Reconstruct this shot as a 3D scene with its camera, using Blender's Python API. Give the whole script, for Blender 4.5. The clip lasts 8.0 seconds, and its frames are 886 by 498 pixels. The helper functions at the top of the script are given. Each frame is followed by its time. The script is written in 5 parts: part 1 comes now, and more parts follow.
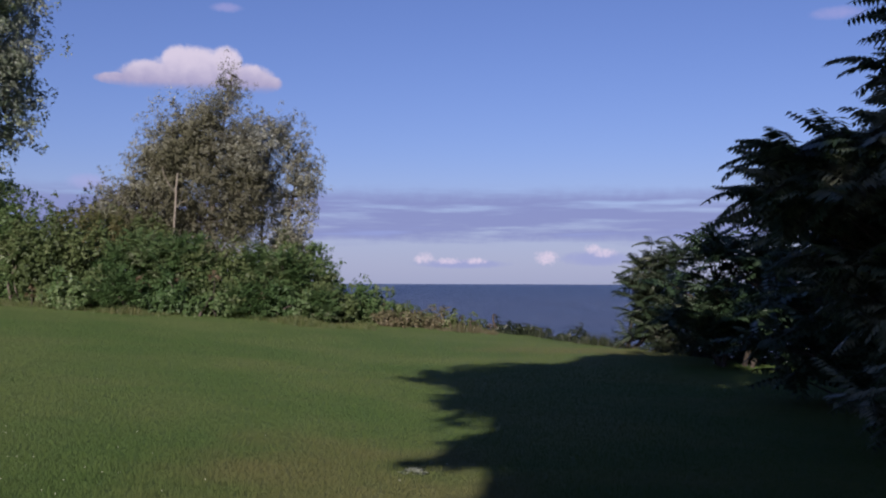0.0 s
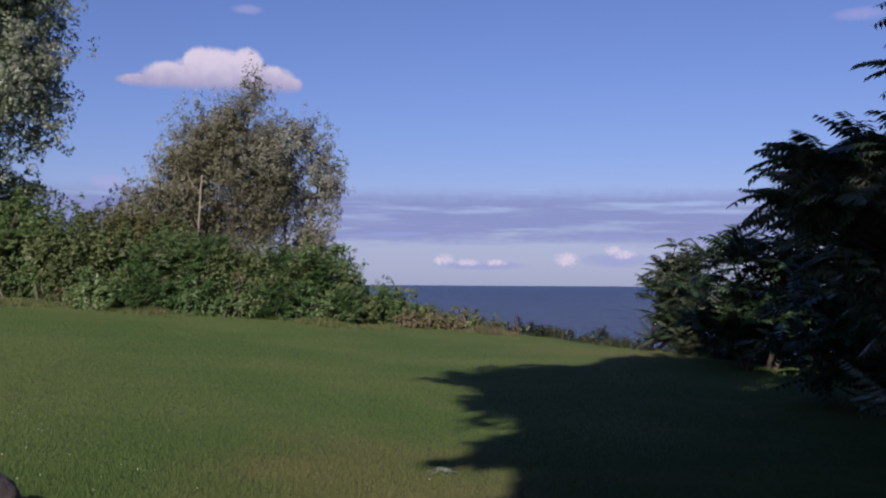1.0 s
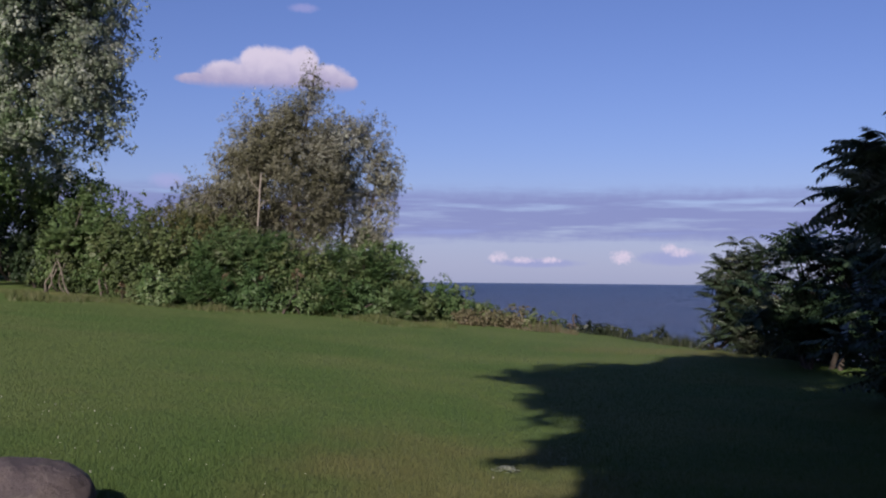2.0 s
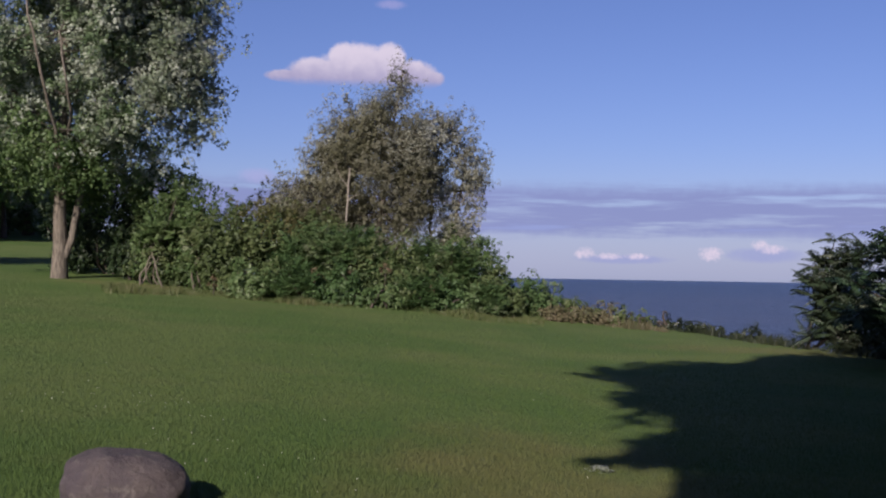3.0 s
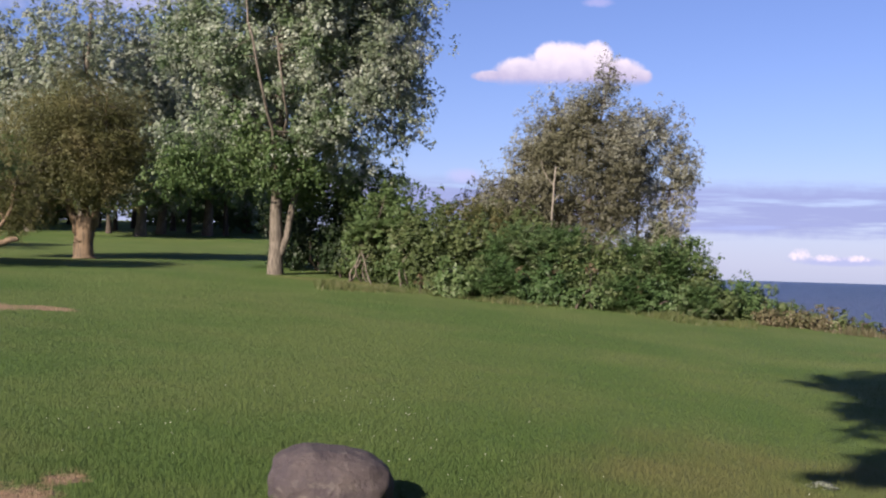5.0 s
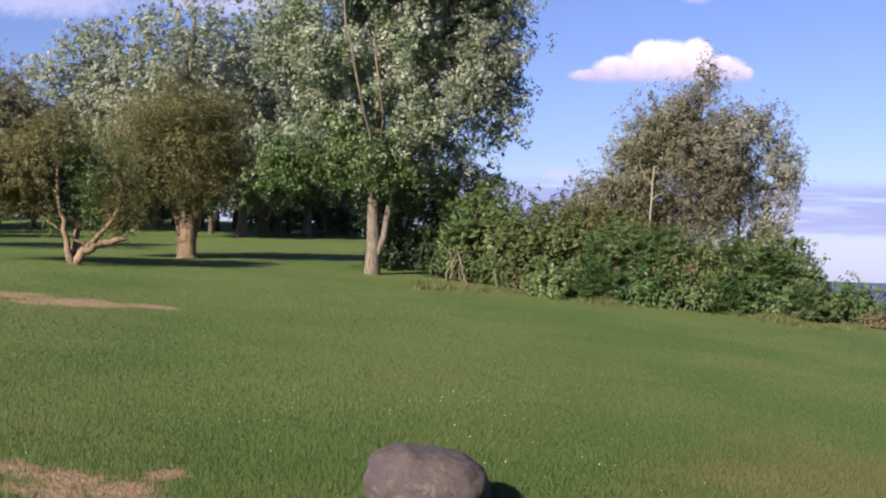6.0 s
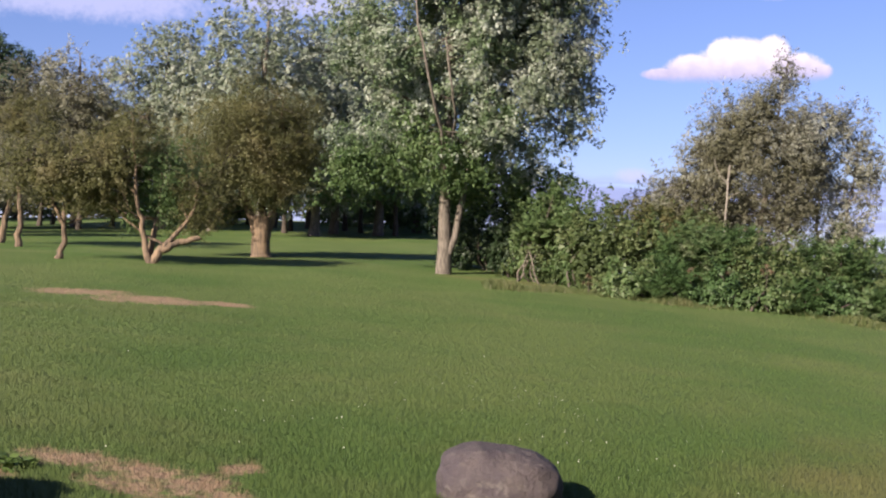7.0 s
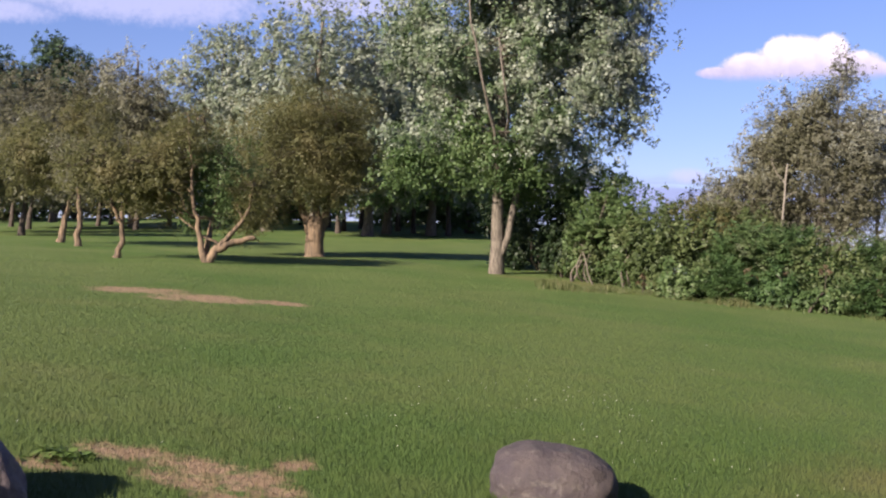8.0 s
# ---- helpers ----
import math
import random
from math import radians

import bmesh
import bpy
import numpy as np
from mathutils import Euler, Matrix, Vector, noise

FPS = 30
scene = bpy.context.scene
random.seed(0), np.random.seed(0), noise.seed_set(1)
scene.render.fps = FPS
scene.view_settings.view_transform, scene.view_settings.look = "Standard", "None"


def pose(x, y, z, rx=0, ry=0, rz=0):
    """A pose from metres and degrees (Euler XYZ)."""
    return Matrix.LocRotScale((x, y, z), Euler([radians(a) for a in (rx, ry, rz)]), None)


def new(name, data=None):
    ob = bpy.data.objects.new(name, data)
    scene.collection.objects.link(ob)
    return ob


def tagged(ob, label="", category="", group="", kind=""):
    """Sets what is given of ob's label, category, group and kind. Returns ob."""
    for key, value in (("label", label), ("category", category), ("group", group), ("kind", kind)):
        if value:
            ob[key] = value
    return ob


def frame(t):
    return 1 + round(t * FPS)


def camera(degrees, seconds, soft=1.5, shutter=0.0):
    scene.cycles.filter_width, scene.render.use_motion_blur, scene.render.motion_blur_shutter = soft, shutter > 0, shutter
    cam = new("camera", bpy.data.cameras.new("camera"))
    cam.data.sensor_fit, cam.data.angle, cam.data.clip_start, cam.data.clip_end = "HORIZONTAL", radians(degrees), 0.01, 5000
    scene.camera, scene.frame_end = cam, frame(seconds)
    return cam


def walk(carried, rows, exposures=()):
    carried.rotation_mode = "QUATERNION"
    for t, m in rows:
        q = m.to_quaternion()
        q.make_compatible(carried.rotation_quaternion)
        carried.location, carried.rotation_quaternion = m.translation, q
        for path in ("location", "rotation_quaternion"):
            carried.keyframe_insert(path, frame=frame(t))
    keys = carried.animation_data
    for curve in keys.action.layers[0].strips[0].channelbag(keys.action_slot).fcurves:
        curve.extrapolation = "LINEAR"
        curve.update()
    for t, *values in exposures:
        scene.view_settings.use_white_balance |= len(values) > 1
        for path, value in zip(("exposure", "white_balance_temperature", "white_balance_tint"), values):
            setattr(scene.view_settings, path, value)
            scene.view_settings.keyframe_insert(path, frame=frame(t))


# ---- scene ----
cam = camera(44.0, 8.0, soft=2.15)
PATH = [
    (0, pose(0.000, -0.000, 1.600, 91.78, -0.18, -0.00)),
    (0.5, pose(-0.041, -0.053, 1.600, 91.83, -0.24, 0.29)),
    (1, pose(-0.080, -0.106, 1.602, 91.85, -0.34, 1.03)),
    (1.5, pose(-0.122, -0.133, 1.609, 91.80, -0.41, 2.20)),
    (3, pose(-0.234, 0.012, 1.603, 91.40, -0.95, 8.33)),
    (3.5, pose(-0.253, 0.080, 1.599, 91.32, -1.15, 10.90)),
    (4, pose(-0.250, 0.114, 1.603, 91.24, -1.37, 13.62)),
    (4.5, pose(-0.271, 0.169, 1.602, 91.19, -1.53, 16.28)),
    (6, pose(-0.319, 0.287, 1.598, 91.01, -1.78, 24.01)),
    (6.5, pose(-0.315, 0.251, 1.604, 90.93, -1.89, 26.01)),
    (7, pose(-0.342, 0.302, 1.583, 90.90, -2.00, 27.71)),
    (7.5, pose(-0.357, 0.313, 1.569, 90.86, -2.02, 29.09)),
    (8, pose(-0.362, 0.325, 1.564, 90.83, -2.09, 30.46)),
]
walk(cam, PATH, exposures=[(0.0, 0.48, 6000, 14), (1.5, 0.48, 6000, 14), (3.0, 0.52, 6080, 13.5), (3.5, 0.60, 6120, 13), (4.5, 0.93, 6330, 12), (6.0, 1.33, 6500, 11), (8.0, 1.37, 6500, 11)])

# ---- light ----
HEADING, SUN_EL = -14.0, 27.0     # the way the shadows fall (degrees left of +y) and the sun's height
sun_data = bpy.data.lights.new("sun", "SUN")
sun_data.energy, sun_data.angle, sun_data.color = 5.0, radians(0.53), (1.0, 0.88, 0.72)
sun_ob = new("sun", sun_data)
sun_ob.matrix_basis = pose(0, 0, 60, 90 - SUN_EL, 0, HEADING)


class Nodes:
    """Short way to wire shader nodes."""

    def __init__(self, tree):
        self.tree = tree
        tree.nodes.clear()

    def add(self, kind, values=None, **props):
        n = self.tree.nodes.new(kind)
        for k, v in props.items():
            setattr(n, k, v)
        for k, v in (values or {}).items():
            if isinstance(v, bpy.types.NodeSocket):
                self.tree.links.new(v, n.inputs[k])
            else:
                n.inputs[k].default_value = v
        return n

    def math(self, op, a, b=0.0, c=0.0, clamp=False):
        n = self.add("ShaderNodeMath", {0: a, 1: b, 2: c}, operation=op)
        n.use_clamp = clamp
        return n.outputs[0]

    def step(self, v, lo, hi):
        n = self.add("ShaderNodeMapRange", {"Value": v, "From Min": lo, "From Max": hi}, interpolation_type="SMOOTHSTEP")
        return n.outputs["Result"]

    def mix(self, fac, a, b):
        n = self.add("ShaderNodeMix", {"Factor": fac}, data_type="RGBA")
        for sock, v in ((n.inputs[6], a), (n.inputs[7], b)):
            if isinstance(v, bpy.types.NodeSocket):
                self.tree.links.new(v, sock)
            else:
                sock.default_value = (*v, 1) if len(v) == 3 else v
        return n.outputs[2]

    def noise(self, vec, scale, detail=4, rough=0.55):
        n = self.add("ShaderNodeTexNoise", {"Vector": vec, "Scale": scale, "Detail": detail, "Roughness": rough})
        return n.outputs["Fac"]

    def ramp(self, fac, stops):
        n = self.add("ShaderNodeValToRGB", {"Fac": fac})
        e = n.color_ramp.elements
        while len(e) < len(stops):
            e.new(0.5)
        for k, (p, c) in zip(e, stops):
            k.position, k.color = p, (*c, 1)
        return n.outputs["Color"]


# ---- sky with its clouds ----
def build_world():
    world = bpy.data.worlds.new("sky")
    scene.world = world
    world.use_nodes = True
    N = Nodes(world.node_tree)
    sky = N.add("ShaderNodeTexSky", sky_type="NISHITA", sun_disc=False, sun_elevation=radians(SUN_EL),
                sun_rotation=radians(180 - HEADING), altitude=100, air_density=1.0, dust_density=0.6, ozone_density=3.0)
    d = N.add("ShaderNodeTexCoord").outputs["Generated"]
    xyz = N.add("ShaderNodeSeparateXYZ", {0: d}).outputs
    az = N.math("MULTIPLY", N.math("ARCTAN2", N.math("MULTIPLY", xyz[0], -1.0), xyz[1]), 57.29578)
    el = N.math("MULTIPLY", N.math("ARCSINE", xyz[2]), 57.29578)
    flat = N.add("ShaderNodeCombineXYZ", {0: az, 1: el}).outputs[0]
    streak = N.add("ShaderNodeCombineXYZ", {0: N.math("MULTIPLY", az, 0.08), 1: el}).outputs[0]
    puff = N.math("SUBTRACT", N.noise(flat, 1.3, 6, 0.6), 0.5)
    fine = N.math("SUBTRACT", N.noise(flat, 4.5, 5, 0.6), 0.5)
    tiny = N.math("SUBTRACT", N.noise(flat, 6.0, 5, 0.55), 0.5)
    wisp = N.noise(streak, 1.1, 5, 0.6)

    def blobs(rows, rag, grit=0.0):
        best = None
        for a, e, ra, re in rows:
            u = N.math("DIVIDE", N.math("SUBTRACT", az, a), ra)
            v = N.math("DIVIDE", N.math("SUBTRACT", el, e), re)
            k = N.math("SUBTRACT", 1.0, N.math("ADD", N.math("MULTIPLY", u, u), N.math("MULTIPLY", v, v)))
            best = k if best is None else N.math("MAXIMUM", best, k)
        best = N.math("ADD", best, N.math("MULTIPLY", puff, rag))
        best = N.math("ADD", best, N.math("MULTIPLY", tiny, grit)) if grit else best
        return N.math("ADD", best, N.math("MULTIPLY", fine, rag * 0.6))

    # high thin cloud over the trees, the grey band over the lake and its pale rifts
    colour = N.add("ShaderNodeVectorMath", {0: sky.outputs[0], 1: SKY_GAIN}, operation="MULTIPLY").outputs[0]
    haze = N.step(el, 7.0, 0.0)
    colour = N.mix(N.math("MULTIPLY", haze, 0.6), colour, (0.34, 0.37, 0.53))
    edge = N.math("ADD", el, N.math("ADD", N.math("MULTIPLY", N.math("SUBTRACT", wisp, 0.5), 1.3), N.math("MULTIPLY", puff, 0.5)))
    band = N.math("MULTIPLY", N.step(edge, 1.8, 2.7), N.step(edge, 5.2, 4.2))
    band = N.math("MULTIPLY", band, N.step(wisp, 0.33, 0.52))
    colour = N.mix(N.math("MULTIPLY", band, 0.85), colour, (0.21, 0.23, 0.42))
    rift = N.math("MULTIPLY", N.math("MULTIPLY", N.step(el, 2.2, 2.6), N.step(el, 3.1, 2.7)), N.step(wisp, 0.5, 0.62))
    colour = N.mix(N.math("MULTIPLY", rift, 0.5), colour, (0.29, 0.34, 0.58))
    high = blobs([(47, 12.8, 9, 1.6), (36, 13.2, 5, 1.0), (55, 11.5, 6, 0.8)], 0.9)
    colour = N.mix(N.math("MULTIPLY", N.step(high, 0.0, 0.9), 0.75), colour, (0.33, 0.33, 0.50))
    small = blobs([(-19.9, 13.2, 1.6, 0.4), (18.0, 5.0, 1.3, 0.5), (11.3, 13.9, 1.0, 0.3), (24.5, 4.2, 2.5, 0.6)], 0.8)
    colour = N.mix(N.math("MULTIPLY", N.step(small, 0.0, 1.2), 0.5), colour, (0.38, 0.34, 0.55))
    grey = blobs([(-8.0, 1.3, 2.4, 0.5), (-1.0, 1.0, 3.0, 0.3)], 0.6)
    colour = N.mix(N.math("MULTIPLY", N.step(grey, 0.1, 0.9), 0.5), colour, (0.25, 0.27, 0.50))
    low = blobs([(0.9, 1.3, 0.55, 0.36), (-0.3, 1.15, 0.9, 0.22), (-5.4, 1.35, 0.75, 0.45), (-7.8, 1.8, 0.6, 0.35), (-1.7, 1.15, 0.7, 0.2), (1.25, 1.25, 0.3, 0.3), (-8.4, 1.6, 0.8, 0.3)], 1.2, 1.6)
    colour = N.mix(N.math("MULTIPLY", N.step(low, 0.0, 1.5), 0.95), colour, (0.66, 0.55, 0.62))
    # the large heap cloud with its flat base
    heap = blobs([(12.8, 10.2, 3.4, 1.45), (12.9, 10.7, 2.0, 1.35), (11.3, 11.0, 1.0, 1.1), (13.7, 11.0, 1.0, 1.05), (15.0, 10.3, 1.9, 0.95), (10.2, 10.3, 1.6, 0.95), (9.3, 10.2, 1.0, 0.5), (16.6, 10.15, 1.3, 0.36)], 0.45, 0.30)
    heap = N.math("MINIMUM", heap, N.math("MULTIPLY", N.math("SUBTRACT", N.math("ADD", el, N.math("MULTIPLY", fine, 0.25)), 9.62), 1.0))
    body = N.mix(N.step(N.math("ADD", el, N.math("MULTIPLY", puff, 1.2)), 9.6, 11.5), (0.31, 0.28, 0.42), (0.60, 0.52, 0.59))
    colour = N.mix(N.step(heap, 0.0, 0.55), colour, body)
    back = N.add("ShaderNodeBackground", {"Color": colour, "Strength": SKY})
    N.add("ShaderNodeOutputWorld", {"Surface": back.outputs[0]})


SKY_GAIN, SKY = (0.0570, 0.0533, 0.0745), 0.84
build_world()


# ---- materials ----
def material(name, build):
    m = bpy.data.materials.new(name)
    m.use_nodes = True
    N = Nodes(m.node_tree)
    N.add("ShaderNodeOutputMaterial", {"Surface": build(N)})
    return m


def where(N):
    return N.add("ShaderNodeNewGeometry").outputs["Position"]


def bumped(N, height, strength, dist):
    return N.add("ShaderNodeBump", {"Height": height, "Strength": strength, "Distance": dist}).outputs[0]


def leaf_material(name, stops, through_light=0.45, rough=0.5, gloss=0.3, clump=0.9, mixed=0.45, gain=1.15):
    """Leaves: the tone drifts from clump to clump and from leaf to leaf, and some light comes through."""
    def build(N):
        r = N.add("ShaderNodeNewGeometry").outputs["Random Per Island"]
        drift = N.step(N.noise(where(N), clump, 3), 0.3, 0.7)
        tone = N.math("ADD", N.math("MULTIPLY", r, mixed), N.math("MULTIPLY", drift, 1 - mixed))
        c = N.ramp(tone, [(p, tuple(gain * v for v in col)) for p, col in stops])
        top = N.add("ShaderNodeBsdfPrincipled", {"Base Color": c, "Roughness": rough, "Specular IOR Level": gloss}).outputs[0]
        under = N.add("ShaderNodeBsdfTranslucent", {"Color": c}).outputs[0]
        return N.add("ShaderNodeMixShader", {0: through_light, 1: top, 2: under}).outputs[0]
    return material(name, build)


def bark_material(name, light, dark, scale=9.0):
    def build(N):
        p = N.add("ShaderNodeTexCoord").outputs["Object"]
        q = N.add("ShaderNodeMapping", {"Vector": p, "Scale": (1, 1, 0.18)}).outputs[0]
        ridges = N.noise(q, scale * 3, 6, 0.65)
        broad = N.noise(p, 1.4, 4)
        c = N.mix(N.step(ridges, 0.35, 0.65), dark, light)
        c = N.mix(N.math("MULTIPLY", N.step(broad, 0.45, 0.7), 0.45), c, dark)
        return N.add("ShaderNodeBsdfPrincipled", {"Base Color": c, "Roughness": 0.9, "Normal": bumped(N, ridges, 0.8, 0.03)}).outputs[0]
    return material(name, build)


# dead-grass patches on the lawn: centre, half length, half width, turn
PATCHES = [(-13.14, 14.29, 1.1, 0.75, 43), (-12.34, 15.13, 0.62, 0.42, 47), (-14.68, 14.13, 0.95, 0.70, 35), (-5.49, 5.20, 0.36, 0.24, 20), (-4.92, 5.26, 0.36, 0.26, 0), (-4.50, 5.22, 0.26, 0.32, 13), (-4.55, 5.75, 0.14, 0.18, 0), (-4.20, 5.13, 0.24, 0.18, 20), (-5.50, 4.61, 0.2, 0.14, 8), (-4.72, 4.95, 0.34, 0.20, 0), (-4.25, 4.82, 0.30, 0.18, 0)]


def patch_mask(N, p):
    xyz = N.add("ShaderNodeSeparateXYZ", {0: p}).outputs
    best = None
    for x, y, a, b, turn in PATCHES:
        ca, sa = math.cos(radians(turn)), math.sin(radians(turn))
        dx, dy = N.math("SUBTRACT", xyz[0], x), N.math("SUBTRACT", xyz[1], y)
        u = N.math("DIVIDE", N.math("ADD", N.math("MULTIPLY", dx, ca), N.math("MULTIPLY", dy, sa)), a)
        v = N.math("DIVIDE", N.math("SUBTRACT", N.math("MULTIPLY", dy, ca), N.math("MULTIPLY", dx, sa)), b)
        k = N.math("SUBTRACT", 1.0, N.math("ADD", N.math("MULTIPLY", u, u), N.math("MULTIPLY", v, v)))
        best = k if best is None else N.math("MAXIMUM", best, k)
    rag = N.math("ADD", N.math("SUBTRACT", N.noise(p, 2.2, 5, 0.65), 0.5), N.math("MULTIPLY", N.math("SUBTRACT", N.noise(p, 11, 4, 0.7), 0.5), 1.3))
    return N.step(N.math("ADD", best, N.math("MULTIPLY", rag, 2.3)), -0.2, 0.9)


# thin, yellowed stretches of the lawn: centre, half width, half depth
DRY_DRIFTS = [(-0.8, 8.8, 1.7, 3.0), (0.8, 6.0, 2.2, 2.0), (3.3, 25.2, 3.4, 1.3), (-13.0, 28.6, 2.6, 1.0)]


def lawn_colour(N, p):
    broad = N.noise(p, 0.22, 4, 0.6)
    mid = N.noise(p, 1.1, 5)
    c = N.mix(N.step(broad, 0.38, 0.62), (0.067, 0.111, 0.0285), (0.095, 0.129, 0.0395))
    drift = N.noise(N.add("ShaderNodeMapping", {"Vector": p, "Rotation": (0, 0, 0.5), "Scale": (0.5, 1.2, 1)}).outputs[0], 0.35, 4, 0.6)
    c = N.mix(N.math("MULTIPLY", N.step(drift, 0.5, 0.72), 0.4), c, (0.127, 0.139, 0.0533))
    c = N.mix(N.math("MULTIPLY", N.step(mid, 0.5, 0.75), 0.18), c, (0.152, 0.144, 0.0636))
    xyz = N.add("ShaderNodeSeparateXYZ", {0: p}).outputs
    dry = None
    for x, y, a, b in DRY_DRIFTS:
        u, v = N.math("DIVIDE", N.math("SUBTRACT", xyz[0], x), a), N.math("DIVIDE", N.math("SUBTRACT", xyz[1], y), b)
        k = N.math("SUBTRACT", 1.0, N.math("ADD", N.math("MULTIPLY", u, u), N.math("MULTIPLY", v, v)))
        dry = k if dry is None else N.math("MAXIMUM", dry, k)
    dry = N.math("ADD", dry, N.math("MULTIPLY", N.math("SUBTRACT", N.noise(p, 0.9, 5, 0.65), 0.5), 2.4))
    c = N.mix(N.math("MULTIPLY", N.step(dry, -0.3, 1.2), 0.5), c, (0.152, 0.121, 0.056))
    return N.mix(N.math("MULTIPLY", patch_mask(N, p), 0.85), c, (0.300, 0.190, 0.135))


def build_lawn(N):
    p = where(N)
    fine = N.noise(p, 30, 5, 0.7)
    tuft = N.noise(p, 7, 4, 0.6)
    c = lawn_colour(N, p)
    c = N.mix(N.math("MULTIPLY", N.step(fine, 0.65, 0.35), 0.25), c, (0.0333, 0.0555, 0.0118))
    h = N.math("ADD", N.math("MULTIPLY", fine, 0.4), tuft)
    return N.add("ShaderNodeBsdfPrincipled", {"Base Color": c, "Roughness": 0.85, "Specular IOR Level": 0.15, "Normal": bumped(N, h, 0.9, 0.06)}).outputs[0]


def build_blade(N):
    p = where(N)
    r = N.add("ShaderNodeNewGeometry").outputs["Random Per Island"]
    c = lawn_colour(N, p)
    c = N.mix(N.math("MULTIPLY", N.step(r, 0.55, 1.0), 0.16), c, (0.167, 0.2, 0.0666))
    c = N.mix(N.math("MULTIPLY", N.step(r, 0.3, 0.0), 0.16), c, (0.0629, 0.0962, 0.0252))
    face = N.add("ShaderNodeVectorMath", {0: N.add("ShaderNodeNewGeometry").outputs["Normal"], 1: (0.4, 0.4, 0.4)}, operation="MULTIPLY").outputs[0]
    face = N.add("ShaderNodeVectorMath", {0: face, 1: (0.0, 0.0, 0.6)}, operation="ADD").outputs[0]
    face = N.add("ShaderNodeVectorMath", {0: face}, operation="NORMALIZE").outputs[0]      # blades stand in a soft pile
    top = N.add("ShaderNodeBsdfPrincipled", {"Base Color": c, "Roughness": 0.7, "Specular IOR Level": 0.18, "Normal": face}).outputs[0]
    under = N.add("ShaderNodeBsdfTranslucent", {"Color": c}).outputs[0]
    return N.add("ShaderNodeMixShader", {0: 0.3, 1: top, 2: under}).outputs[0]


def build_water(N):
    p = where(N)
    q = N.add("ShaderNodeMapping", {"Vector": p, "Rotation": (0, 0, 0.3), "Scale": (0.35, 1, 1)}).outputs[0]
    waves = N.math("ADD", N.noise(q, 0.5, 6, 0.65), N.math("MULTIPLY", N.noise(q, 0.06, 3), 1.5))
    mottle = N.noise(q, 0.035, 5, 0.65)
    c = N.mix(N.step(mottle, 0.4, 0.65), (0.006, 0.014, 0.046), (0.014, 0.026, 0.064))
    # lilac sky sheen painted into the base colour, paler towards the near shore
    out = N.math("ADD", N.add("ShaderNodeSeparateXYZ", {0: p}).outputs[1], N.math("MULTIPLY", mottle, 240.0))
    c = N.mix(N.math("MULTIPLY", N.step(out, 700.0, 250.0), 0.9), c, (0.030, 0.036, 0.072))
    # streaked reflection painted in as paler and darker strips of water
    streaks = N.noise(N.add("ShaderNodeMapping", {"Vector": p, "Rotation": (0, 0, 0.1), "Scale": (0.12, 1, 1)}).outputs[0], 0.03, 5, 0.7)
    c = N.mix(N.math("MULTIPLY", N.step(streaks, 0.5, 0.68), 0.5), c, (0.055, 0.056, 0.092))
    c = N.mix(N.math("MULTIPLY", N.step(streaks, 0.48, 0.34), 0.4), c, (0.009, 0.017, 0.050))
    return N.add("ShaderNodeBsdfPrincipled", {"Base Color": c, "Roughness": 0.28, "IOR": 1.33, "Specular IOR Level": 0.22,
                                              "Normal": bumped(N, waves, 1.0, 1.6)}).outputs[0]


def build_rock(N, light=1.0):
    p = N.add("ShaderNodeTexCoord").outputs["Object"]
    grain = N.noise(p, 38, 6, 0.7)
    blot = N.noise(p, 4.5, 5, 0.6)
    lichen = N.noise(p, 11, 6, 0.7)
    c = N.mix(N.step(blot, 0.35, 0.65), tuple(light * v for v in (0.0444, 0.0326, 0.0385)), tuple(light * v for v in (0.0703, 0.0533, 0.0533)))
    veins = N.noise(N.add("ShaderNodeMapping", {"Vector": p, "Rotation": (0.296, 0.518, 0.37), "Scale": (1, 1, 2.6)}).outputs[0], 9, 6, 0.75)
    c = N.mix(N.math("MULTIPLY", N.step(veins, 0.54, 0.66), 0.35), c, (0.163, 0.144, 0.118))
    c = N.mix(N.math("MULTIPLY", N.step(lichen, 0.55, 0.70), 0.38), c, (0.178, 0.155, 0.141))
    c = N.mix(N.math("MULTIPLY", N.step(grain, 0.4, 0.7), 0.35), c, (0.0333, 0.0281, 0.0311))
    h = N.math("ADD", N.math("MULTIPLY", grain, 0.3), lichen)
    return N.add("ShaderNodeBsdfPrincipled", {"Base Color": c, "Roughness": 0.8, "Normal": bumped(N, h, 0.9, 0.03)}).outputs[0]


LAWN = material("lawn", build_lawn)
BLADE = material("grass_blade", build_blade)
WATER = material("lake_water", build_water)
ROCK = material("field_stone", build_rock)
PALE_ROCK = material("pale_field_stone", lambda N: build_rock(N, 3.0))
BARK_GREY = bark_material("grey_bark", (0.165, 0.137, 0.110), (0.062, 0.050, 0.040), 7.0)
BARK_TAN = bark_material("tan_willow_bark", (0.218, 0.148, 0.094), (0.0629, 0.0444, 0.0311), 3.4)
BARK_PALE = bark_material("pale_dead_bark", (0.266, 0.229, 0.192), (0.163, 0.141, 0.118))
BARK_DARK = bark_material("dark_bark", (0.0888, 0.0666, 0.0518), (0.0296, 0.0222, 0.0185))
POPLAR = leaf_material("silver_poplar_leaves", [(0.0, (0.040, 0.063, 0.028)), (0.36, (0.070, 0.097, 0.048)), (0.56, (0.130, 0.150, 0.106)), (0.76, (0.195, 0.210, 0.170)), (1.0, (0.250, 0.260, 0.225))], gain=1.85, clump=1.6, mixed=0.2)
